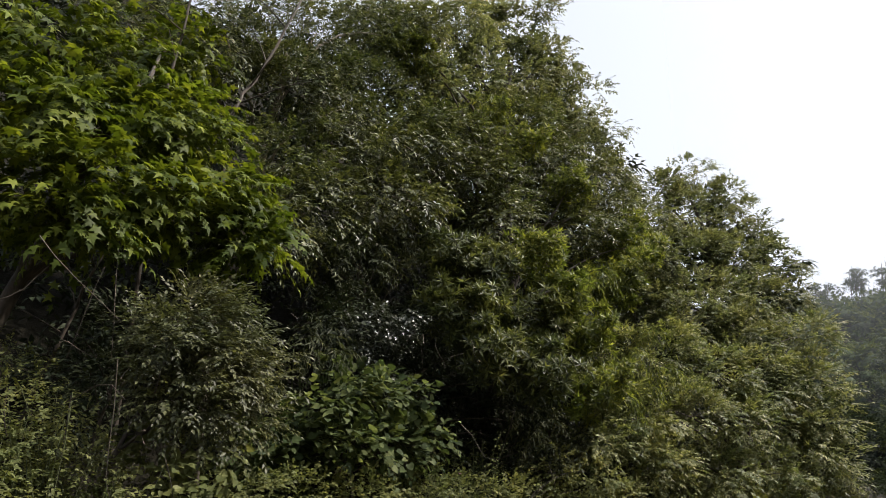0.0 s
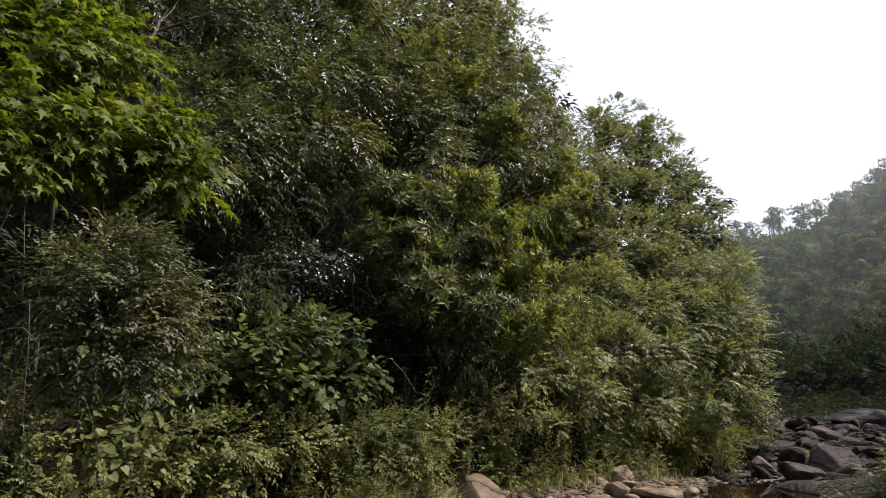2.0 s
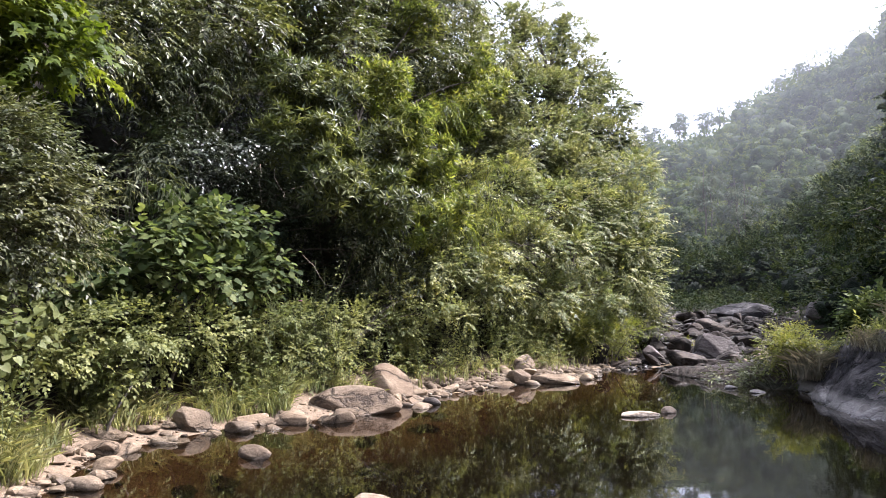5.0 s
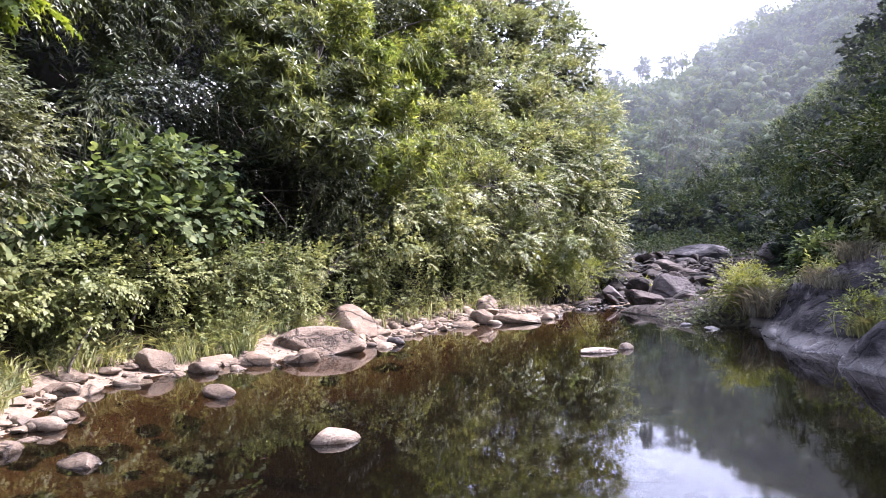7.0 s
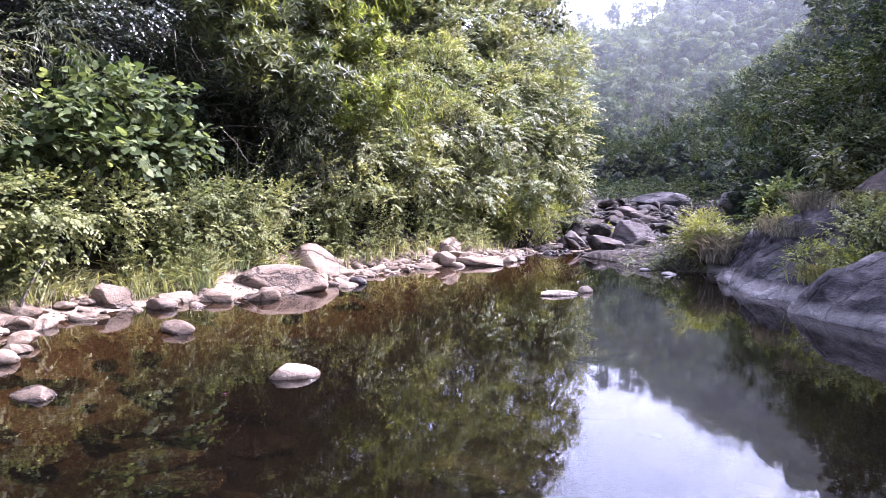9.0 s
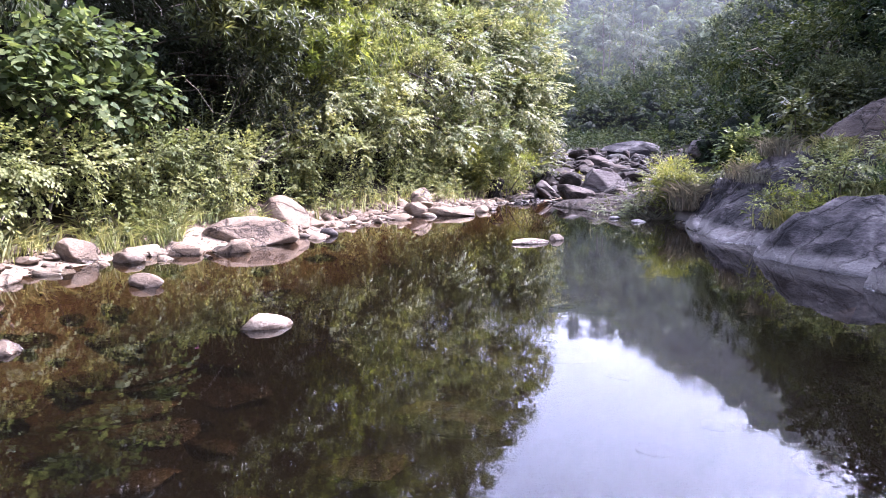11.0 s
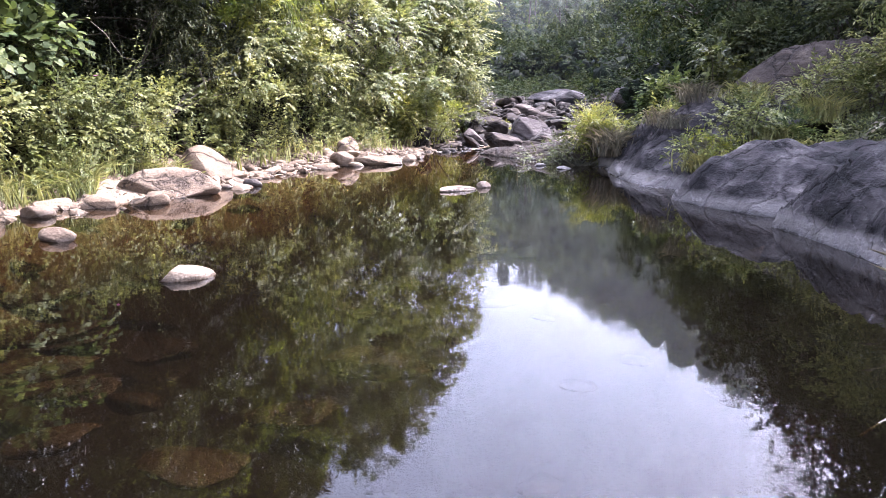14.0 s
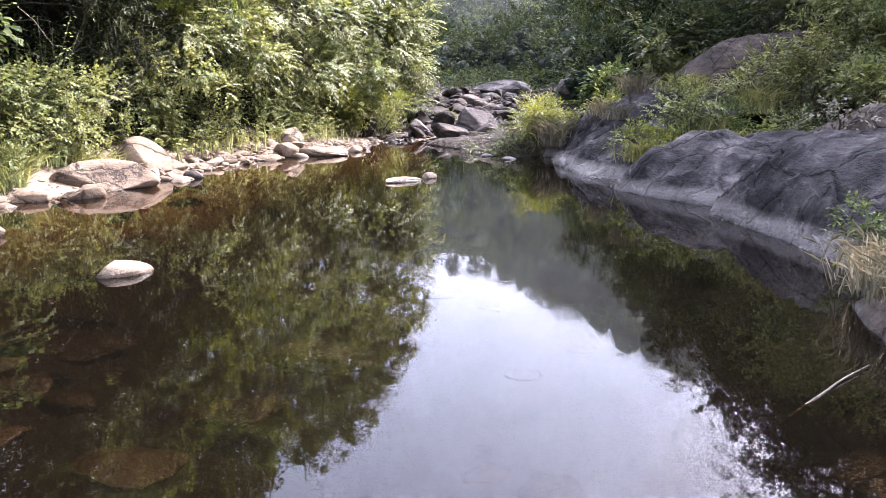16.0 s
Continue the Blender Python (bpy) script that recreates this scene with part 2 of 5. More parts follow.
def mix_colour(n, l, fac, a, b, mode="MIX"):
    m = n.new("ShaderNodeMix")
    m.data_type, m.blend_type = "RGBA", mode
    for sock, val in ((m.inputs[0], fac), (m.inputs[6], a), (m.inputs[7], b)):
        if isinstance(val, (int, float)):
            sock.default_value = val
        elif isinstance(val, tuple):
            sock.default_value = (*val, 1)
        else:
            l.new(val, sock)
    return m.outputs[2]


def leaf_material(name, dark, mid, light, glow, rough=0.42, through_share=0.32, spec=0.5, patch_scale=0.8, mixed=1.0):
    """Leaf skin: colour varies leaf by leaf, gloss on top, light passing through. mixed: how much the colour differs from crown to crown."""
    m, n, l = material(name)
    geo = n.new("ShaderNodeNewGeometry")
    r = ramp(n, [(0.0, dark), (0.45, mid), (0.9, light), (1.0, tuple(min(1, c * 1.35) for c in light))])
    l.new(geo.outputs["Random Per Island"], r.inputs["Fac"])
    patch = noise_node(n, l, geo.outputs["Position"], patch_scale, 3)
    lo, hi = (1 - mixed * np.array([.34, .26, .32])), (1 + mixed * np.array([.2, .14, -.02]))
    pr = ramp(n, [(0.36, tuple(np.maximum(lo, .05))), (0.64, tuple(hi))])
    l.new(patch.outputs["Fac"], pr.inputs["Fac"])
    col = mix_colour(n, l, 1.0, r.outputs["Color"], pr.outputs["Color"], "MULTIPLY")
    b = n.new("ShaderNodeBsdfPrincipled")
    b.inputs["Roughness"].default_value = rough
    b.inputs["Specular IOR Level"].default_value = spec
    l.new(col, b.inputs["Base Color"])
    tr = n.new("ShaderNodeBsdfTranslucent")
    l.new(mix_colour(n, l, 1.0, col, glow, "MULTIPLY"), tr.inputs["Color"])
    mx = n.new("ShaderNodeMixShader")
    mx.inputs[0].default_value = through_share
    out = n.new("ShaderNodeOutputMaterial")
    l.new(b.outputs[0], mx.inputs[1])
    l.new(tr.outputs[0], mx.inputs[2])
    l.new(mx.outputs[0], out.inputs["Surface"])
    return m


def crown_material(name, dark, light, grain):
    """Dense foliage of a distant crown: colour differs from tree to tree, with leafy grain."""
    m, n, l = material(name)
    geo = n.new("ShaderNodeNewGeometry")
    r = ramp(n, [(0.0, dark), (1.0, light)])
    l.new(geo.outputs["Random Per Island"], r.inputs["Fac"])
    fine = noise_node(n, l, geo.outputs["Position"], grain, 5, 0.75)
    fr = ramp(n, [(0.36, (0.55, 0.58, 0.58)), (0.5, (0.95, 0.95, 0.95)), (0.66, (1.4, 1.38, 1.25))])
    l.new(fine.outputs["Fac"], fr.inputs["Fac"])
    b = n.new("ShaderNodeBsdfPrincipled")
    b.inputs["Roughness"].default_value, b.inputs["Specular IOR Level"].default_value = 0.8, 0.1
    l.new(mix_colour(n, l, 1.0, r.outputs["Color"], fr.outputs["Color"], "MULTIPLY"), b.inputs["Base Color"])
    bp = n.new("ShaderNodeBump")
    bp.inputs["Strength"].default_value, bp.inputs["Distance"].default_value = 0.7, 0.6 / grain
    l.new(fine.outputs["Fac"], bp.inputs["Height"])
    l.new(bp.outputs[0], b.inputs["Normal"])
    out = n.new("ShaderNodeOutputMaterial")
    l.new(b.outputs[0], out.inputs["Surface"])
    return m


# Crown colours step paler with distance, standing in for haze.
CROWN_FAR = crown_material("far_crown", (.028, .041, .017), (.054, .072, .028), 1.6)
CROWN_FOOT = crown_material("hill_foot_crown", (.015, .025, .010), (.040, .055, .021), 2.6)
# Near black: carries the shade of the near slope and of crown gaps.
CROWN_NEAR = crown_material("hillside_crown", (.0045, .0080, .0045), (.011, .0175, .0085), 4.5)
GLOW = (1.9, 1.88, 1.1)
LEAF_OLIVE = leaf_material("olive_leaf", (.022, .029, .010), (.048, .058, .020), (.116, .126, .046), GLOW, 0.4, 0.26, 0.32)
# Shade is put into this leaf colour, kept dark for the bank's recesses.
LEAF_SHADED = leaf_material("shaded_leaf", (.014, .021, .011), (.029, .038, .019), (.044, .053, .028), GLOW, 0.55, 0.08, 0.15)
LEAF_MAPLE = leaf_material("bright_broad_leaf", (.034, .050, .007), (.066, .092, .011), (.122, .148, .022), (2.0, 1.9, .8), 0.55, 0.34, 0.2)
LEAF_SPRAY = leaf_material("yellow_green_leaf", (.042, .054, .013), (.084, .104, .021), (.175, .192, .042), GLOW, 0.42, 0.36, 0.3)
# Shaded copy of yellow_green_leaf: shade put into the colour, for one tree's dark side.
LEAF_SPRAY_SHADED = leaf_material("shaded_rosette_leaf", (.029, .037, .013), (.058, .070, .024), (.122, .134, .048), GLOW, 0.4, 0.27, 0.35)
LEAF_FEATHER = leaf_material("feathery_leaf", (.029, .034, .015), (.055, .061, .028), (.104, .110, .054), GLOW, 0.45, 0.27, 0.28)
LEAF_GREY = leaf_material("grey_green_leaf", (.020, .026, .012), (.040, .047, .023), (.075, .080, .044), GLOW, 0.6, 0.22, 0.15)
LEAF_HERB = leaf_material("herb_leaf", (.082, .093, .036), (.130, .141, .056), (.178, .185, .079), (1.8, 1.78, 1.15), 0.55, 0.36, 0.18)
LEAF_HEART = leaf_material("heart_leaf", (.028, .041, .018), (.054, .073, .030), (.115, .136, .060), GLOW, 0.6, 0.32, 0.12)
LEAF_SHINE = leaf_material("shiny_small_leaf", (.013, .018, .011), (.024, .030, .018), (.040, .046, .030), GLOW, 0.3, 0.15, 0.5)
LEAF_THICKET = leaf_material("thicket_leaf", (.060, .072, .028), (.118, .132, .054), (.205, .214, .098), GLOW, 0.5, 0.32, 0.28)
LEAF_YELLOW = leaf_material("yellow_leaf", (.066, .074, .021), (.108, .118, .031), (.165, .168, .044), GLOW, 0.5, 0.36, 0.25)
# Hill leaves follow the same step, far ones paler for haze.
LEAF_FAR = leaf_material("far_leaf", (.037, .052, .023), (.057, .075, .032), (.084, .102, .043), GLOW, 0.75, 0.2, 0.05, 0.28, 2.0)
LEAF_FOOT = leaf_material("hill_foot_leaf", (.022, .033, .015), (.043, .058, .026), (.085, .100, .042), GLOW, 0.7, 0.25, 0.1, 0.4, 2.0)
# The near slope's shade is put into this leaf colour.
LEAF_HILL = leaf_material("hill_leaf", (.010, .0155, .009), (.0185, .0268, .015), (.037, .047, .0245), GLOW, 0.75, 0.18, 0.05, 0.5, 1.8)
# Needles greyed and paled so that the colour carries the haze of distance.
LEAF_PINE_HAZED = leaf_material("hazed_pine_needles", (.050, .062, .055), (.075, .090, .078), (.10, .115, .095), GLOW, 0.7, 0.2, 0.1)
LEAF_HILLTOP = leaf_material("scrub_leaf", (.026, .034, .020), (.043, .053, .030), (.072, .082, .044), GLOW, 0.65, 0.25, 0.12)
# Lightened greyish colour stands in for haze over the crest and round trees.
LEAF_CREST = leaf_material("hazed_crest_leaf", (.058, .067, .034), (.108, .119, .060), (.182, .19, .098), GLOW, 0.55, 0.3, 0.2)
GRASS = leaf_material("grass_blade", (.11, .122, .050), (.19, .195, .088), (.30, .29, .15), GLOW, 0.5, 0.32)
STRAW = leaf_material("dry_grass_blade", (.085, .078, .062), (.135, .124, .10), (.21, .192, .155), (1.6, 1.5, 1.2), 0.6, 0.25)
DRY_LEAF = leaf_material("dry_pale_leaf", (.09, .082, .066), (.135, .125, .105), (.20, .185, .16), (1.2, 1.15, 1.0), 0.6, 0.25, 0.3)
PETAL = leaf_material("pink_petal", (.45, .16, .35), (.55, .22, .45), (.65, .32, .55), (1.2, 1.1, 1.2), 0.5, 0.3)


def bark_material(name, dark, light):
    m, n, l = material(name)
    tc = n.new("ShaderNodeTexCoord")
    a = noise_node(n, l, tc.outputs["Object"], 14, 6, 0.65, (1, 1, 0.25))
    b = noise_node(n, l, tc.outputs["Object"], 2.2, 3)
    r = ramp(n, [(0.3, dark), (0.7, light)])
    l.new(a.outputs["Fac"], r.inputs["Fac"])
    r2 = ramp(n, [(0.35, (0.6, 0.62, 0.55)), (0.65, (1.1, 1.08, 1.0))])
    l.new(b.outputs["Fac"], r2.inputs["Fac"])
    s = n.new("ShaderNodeBsdfPrincipled")
    s.inputs["Roughness"].default_value = 0.85
    l.new(mix_colour(n, l, 1.0, r.outputs["Color"], r2.outputs["Color"], "MULTIPLY"), s.inputs["Base Color"])
    bp = n.new("ShaderNodeBump")
    bp.inputs["Strength"].default_value, bp.inputs["Distance"].default_value = 0.6, 0.02
    l.new(a.outputs["Fac"], bp.inputs["Height"])
    l.new(bp.outputs[0], s.inputs["Normal"])
    out = n.new("ShaderNodeOutputMaterial")
    l.new(s.outputs[0], out.inputs["Surface"])
    return m


BARK = bark_material("bark", (.030, .023, .017), (.095, .076, .060))
BARK_PALE = bark_material("pale_bark", (.12, .095, .075), (.34, .29, .24))
STEM = bark_material("green_stem", (.05, .07, .025), (.12, .13, .05))


def rock_material(name, dark, mid, pale, band=None, strata=2.0, wet=0.06, joints=1.0, relief=1.0):
    """Stone: blotches, grain, streaks, a pale mineral band and a wet foot at the water line."""
    m, n, l = material(name)
    geo = n.new("ShaderNodeNewGeometry")
    inf = n.new("ShaderNodeObjectInfo")
    pos = geo.outputs["Position"]
    a = noise_node(n, l, pos, 1.7, 6, 0.62)
    c = noise_node(n, l, pos, 2.4, 6, 0.7, (1.0, 1.0, strata, (0.5, 0.35, 0.2)))
    g = noise_node(n, l, pos, 38, 4, 0.7)
    r = ramp(n, [(0.36, dark), (0.5, mid), (0.63, pale)])
    mx = n.new("ShaderNodeMath")
    mx.operation = "MULTIPLY_ADD"
    mx.inputs[1].default_value = 0.55
    l.new(c.outputs["Fac"], mx.inputs[0])
    half = n.new("ShaderNodeMath")
    half.operation = "MULTIPLY"
    half.inputs[1].default_value = 0.45
    l.new(a.outputs["Fac"], half.inputs[0])
    l.new(half.outputs[0], mx.inputs[2])
    l.new(mx.outputs[0], r.inputs["Fac"])
    gr = ramp(n, [(0.3, (0.72, 0.72, 0.72)), (0.7, (1.18, 1.18, 1.18))])
    l.new(g.outputs["Fac"], gr.inputs["Fac"])
    col = mix_colour(n, l, 1.0, r.outputs["Color"], gr.outputs["Color"], "MULTIPLY")
    vr = ramp(n, [(0.0, (0.66, 0.63, 0.62)), (0.6, (1.0, 0.97, 0.95)), (0.85, (1.1, 1.05, 1.0)), (1.0, (1.3, 1.24, 1.18))])
    l.new(inf.outputs["Random"], vr.inputs["Fac"])
    if band:
        # dark run-off stains on the bedrock
        st = noise_node(n, l, pos, 1.1, 5, 0.6, (1.2, 1.2, 0.5))
        sr = ramp(n, [(0.42, (0.26, 0.24, 0.27)), (0.52, (0.8, 0.77, 0.79)), (0.64, (2.0, 1.93, 1.88))])
        l.new(st.outputs["Fac"], sr.inputs["Fac"])
        col = mix_colour(n, l, 1.0, col, sr.outputs["Color"], "MULTIPLY")
    else:
        col = mix_colour(n, l, 1.0, col, vr.outputs["Color"], "MULTIPLY")
    # thin dark joints that wander across the stone
    dist = n.new("ShaderNodeVectorMath")
    dist.operation = "MULTIPLY_ADD"
    dist.inputs[1].default_value = (0.5, 0.5, 0.5)
    l.new(a.outputs["Color"], dist.inputs[0])
    l.new(pos, dist.inputs[2])
    mp = n.new("ShaderNodeMapping")
    mp.inputs["Scale"].default_value, mp.inputs["Rotation"].default_value = (0.9, 2.3, 1.6), (0.4, 0.5, 0.6)
    l.new(dist.outputs[0], mp.inputs["Vector"])
    vo = n.new("ShaderNodeTexVoronoi")
    vo.feature = "DISTANCE_TO_EDGE"
    vo.inputs["Scale"].default_value = joints
    l.new(mp.outputs[0], vo.inputs["Vector"])
    jr = ramp(n, [(0.0, (0.3, 0.3, 0.3)), (0.025, (0.75, 0.75, 0.75)), (0.06, (1, 1, 1))])
    l.new(vo.outputs["Distance"], jr.inputs["Fac"])
    col = mix_colour(n, l, 1.0, col, jr.outputs["Color"], "MULTIPLY")
    sep = n.new("ShaderNodeSeparateXYZ")
    l.new(pos, sep.inputs[0])
    wob = n.new("ShaderNodeMath")
    wob.operation = "MULTIPLY_ADD"
    wob.inputs[1].default_value = -0.22
    l.new(a.outputs["Fac"], wob.inputs[0])
    l.new(sep.outputs["Z"], wob.inputs[2])
    rough = 0.82
    s = n.new("ShaderNodeBsdfPrincipled")
    s.inputs["Specular IOR Level"].default_value = 0.22
    if band:
        br = ramp(n, [(0.0, (1, 1, 1)), (1.0, (0, 0, 0))])
        mr = n.new("ShaderNodeMapRange")
        mr.inputs["From Min"].default_value, mr.inputs["From Max"].default_value = 0.02, 0.12
        l.new(wob.outputs[0], mr.inputs["Value"])
        l.new(mr.outputs[0], br.inputs["Fac"])
        col = mix_colour(n, l, br.outputs["Color"], col, mix_colour(n, l, 1.0, gr.outputs["Color"], band, "MULTIPLY"))
    wr = n.new("ShaderNodeMapRange")
    wr.inputs["From Min"].default_value, wr.inputs["From Max"].default_value = -0.11, -0.11 + wet
    wr.inputs["To Min"].default_value, wr.inputs["To Max"].default_value = 0.4, 1.0
    l.new(wob.outputs[0], wr.inputs["Value"])
    wc = n.new("ShaderNodeCombineXYZ")
    for k in range(3):
        l.new(wr.outputs[0], wc.inputs[k])
    col = mix_colour(n, l, 1.0, col, wc.outputs[0], "MULTIPLY")
    l.new(col, s.inputs["Base Color"])
    rr = n.new("ShaderNodeMapRange")
    rr.inputs["From Min"].default_value, rr.inputs["From Max"].default_value = 0.4, 1.0
    rr.inputs["To Min"].default_value, rr.inputs["To Max"].default_value = 0.25, rough
    l.new(wr.outputs[0], rr.inputs["Value"])
    l.new(rr.outputs[0], s.inputs["Roughness"])
    b1 = n.new("ShaderNodeBump")
    b1.inputs["Strength"].default_value, b1.inputs["Distance"].default_value = 0.9, 0.07 * relief
    l.new(c.outputs["Fac"], b1.inputs["Height"])
    b3 = n.new("ShaderNodeBump")
    b3.inputs["Strength"].default_value, b3.inputs["Distance"].default_value = 0.8, 0.04
    l.new(jr.outputs["Color"], b3.inputs["Height"])
    l.new(b1.outputs[0], b3.inputs["Normal"])
    b2 = n.new("ShaderNodeBump")
    b2.inputs["Strength"].default_value, b2.inputs["Distance"].default_value = 0.6, 0.012 * relief
    l.new(g.outputs["Fac"], b2.inputs["Height"])
    l.new(b3.outputs[0], b2.inputs["Normal"])
    l.new(b2.outputs[0], s.inputs["Normal"])
    out = n.new("ShaderNodeOutputMaterial")
    l.new(s.outputs[0], out.inputs["Surface"])
    return m


ROCK_PINK = rock_material("pale_pink_stone", (.092, .067, .045), (.172, .132, .091), (.250, .204, .148), joints=.7, relief=.9)
ROCK_PALE = rock_material("whitish_pink_stone", (.21, .165, .122), (.29, .236, .183), (.36, .305, .243), joints=.4, relief=.6)
ROCK_SLAB = rock_material("pink_brown_slab", (.062, .044, .030), (.118, .089, .062), (.188, .151, .110), joints=.8, relief=.9)
ROCK_GREY = rock_material("purple_grey_rock", (.0095, .0085, .009), (.029, .027, .0275), (.082, .077, .076), band=(.135, .125, .12), strata=2.0, joints=.7)
ROCK_DARK = rock_material("dark_river_stone", (.016, .014, .0125), (.042, .036, .032), (.115, .102, .092))
ROCK_WET = rock_material("dark_cascade_stone", (.0075, .006, .0048), (.022, .0175, .0142), (.078, .065, .054), relief=.8)
ROCK_MOUND = rock_material("dark_brown_rock", (.016, .012, .0092), (.037, .029, .0235), (.080, .065, .053), strata=2.5)
ROCK_MAUVE = rock_material("mauve_grey_stone", (.040, .034, .032), (.080, .070, .067), (.135, .121, .116), joints=.8)
ROCK_BED = rock_material("brown_bed_stone", (.070, .056, .038), (.110, .090, .062), (.155, .128, .09), joints=.5)
ROCK_EARTH = rock_material("weathered_brown_rock", (.028, .022, .018), (.060, .050, .043), (.125, .108, .095))


def ground_material():
    m, n, l = material("bank_ground")
    geo = n.new("ShaderNodeNewGeometry")
    pos = geo.outputs["Position"]
    a = noise_node(n, l, pos, 1.3, 6, 0.65)
    g = noise_node(n, l, pos, 22, 5, 0.7)
    sep = n.new("ShaderNodeSeparateXYZ")
    l.new(pos, sep.inputs[0])
    ad = n.new("ShaderNodeMath")
    ad.operation = "MULTIPLY_ADD"
    ad.inputs[1].default_value = 0.35
    l.new(a.outputs["Fac"], ad.inputs[0])
    l.new(sep.outputs["Z"], ad.inputs[2])
    mr = n.new("ShaderNodeMapRange")
    mr.inputs["From Min"].default_value, mr.inputs["From Max"].default_value = -0.7, 0.9
    l.new(ad.outputs[0], mr.inputs["Value"])
    # The last two stops darken the higher ground, standing for shade under trees.
    r = ramp(n, [(0.0, (.011, .0092, .0065)), (0.22, (.026, .020, .013)), (0.34, (.10, .070, .042)), (0.46, (.20, .142, .092)), (0.58, (.19, .145, .108)), (0.72, (.15, .115, .08)), (0.85, (.022, .018, .011)), (1.0, (.012, .011, .007))])
    l.new(mr.outputs[0], r.inputs["Fac"])
    gr = ramp(n, [(0.3, (0.55, 0.55, 0.52)), (0.7, (1.35, 1.32, 1.28))])
    l.new(g.outputs["Fac"], gr.inputs["Fac"])
    s = n.new("ShaderNodeBsdfPrincipled")
    s.inputs["Roughness"].default_value = 0.9
    s.inputs["Specular IOR Level"].default_value = 0.1
    l.new(mix_colour(n, l, 1.0, r.outputs["Color"], gr.outputs["Color"], "MULTIPLY"), s.inputs["Base Color"])
    b = n.new("ShaderNodeBump")
    b.inputs["Strength"].default_value, b.inputs["Distance"].default_value = 0.8, 0.04
    l.new(g.outputs["Fac"], b.inputs["Height"])
    l.new(b.outputs[0], s.inputs["Normal"])
    out = n.new("ShaderNodeOutputMaterial")
    l.new(s.outputs[0], out.inputs["Surface"])
    return m


def water_material():
    """Clear brown stream water: mirror gloss by angle, tinted view of the bed."""
    m, n, l = material("stream_water")
    geo = n.new("ShaderNodeNewGeometry")
    pos = geo.outputs["Position"]
    a = noise_node(n, l, pos, 2.2, 2, 0.5, (1.0, 1.9, 1))
    b = noise_node(n, l, pos, 9.0, 2, 0.5, (1.0, 1.6, 1))
    calm = noise_node(n, l, pos, 0.45, 2)
    cr = n.new("ShaderNodeMapRange")
    cr.inputs["From Min"].default_value, cr.inputs["From Max"].default_value = 0.35, 0.65
    cr.inputs["To Min"].default_value, cr.inputs["To Max"].default_value = 0.25, 1.0
    l.new(calm.outputs["Fac"], cr.inputs["Value"])
    b1 = n.new("ShaderNodeBump")
    b1.inputs["Strength"].default_value, b1.inputs["Distance"].default_value = 0.06, 0.004
    l.new(a.outputs["Fac"], b1.inputs["Height"])
    b2 = n.new("ShaderNodeBump")
    b2.inputs["Distance"].default_value = 0.0004
    l.new(cr.outputs[0], b2.inputs["Strength"])
    l.new(b.outputs["Fac"], b2.inputs["Height"])
    l.new(b1.outputs[0], b2.inputs["Normal"])
    fr = n.new("ShaderNodeFresnel")
    fr.inputs["IOR"].default_value = 1.37
    l.new(b2.outputs[0], fr.inputs["Normal"])
    gl = n.new("ShaderNodeBsdfGlossy")
    gl.inputs["Roughness"].default_value = 0.004
    gl.inputs["Color"].default_value = (1, 1, 1, 1)
    l.new(b2.outputs[0], gl.inputs["Normal"])
    tr = n.new("ShaderNodeBsdfTransparent")
    tr.inputs["Color"].default_value = (.30, .243, .165, 1)
    silt = n.new("ShaderNodeBsdfDiffuse")
    silt.inputs["Color"].default_value = (.085, .068, .048, 1)
    body = n.new("ShaderNodeMixShader")
    body.inputs[0].default_value = 0.016
    l.new(tr.outputs[0], body.inputs[1])
    l.new(silt.outputs[0], body.inputs[2])
    mx = n.new("ShaderNodeMixShader")
    l.new(fr.outputs[0], mx.inputs[0])
    l.new(body.outputs[0], mx.inputs[1])
    l.new(gl.outputs[0], mx.inputs[2])
    out = n.new("ShaderNodeOutputMaterial")
    l.new(mx.outputs[0], out.inputs["Surface"])
    return m


# ---- ground and water ----
def build_ground():
    k = 200
    u = np.linspace(-1, 1, k)
    span = np.sinh(u * 6.0) / np.sinh(6.0) * 2600
    gx, gy = np.meshgrid(span * 1.0 + 1.0, span + 9.0)
    v = np.stack([gx, gy, ground_height(gx.ravel(), gy.ravel()).reshape(gx.shape)], -1).reshape(-1, 3)
    i = np.arange((k - 1) * k).reshape(k - 1, k)[:, :-1].ravel()
    f = np.stack([i, i + 1, i + k + 1, i + k], -1)
    tagged(new("ground", np_mesh("ground", v, f, ground_material())), "earth and gravel river bank rising into forested hills", "ground", kind="structure")


build_ground()
water_v = np.array([(-14, -34, 0), (9, -34, 0), (9, 20.4, 0), (-14, 20.4, 0)], float)
water = tagged(new("water", np_mesh("water", water_v, np.array([(0, 1, 2, 3)]), water_material(), smooth=False)),
               "still brown stream pool mirroring trees and sky", "water", kind="structure")


# ---- stones ----
def ico(sub):
    bm = bmesh.new()
    bmesh.ops.create_icosphere(bm, subdivisions=sub, radius=1.0)
    v = np.array([p.co[:] for p in bm.verts])
    f = np.array([[q.index for q in t.verts] for t in bm.faces])
    bm.free()
    return v, f


ICO = {k: ico(k) for k in (1, 2, 3, 4, 5, 6)}


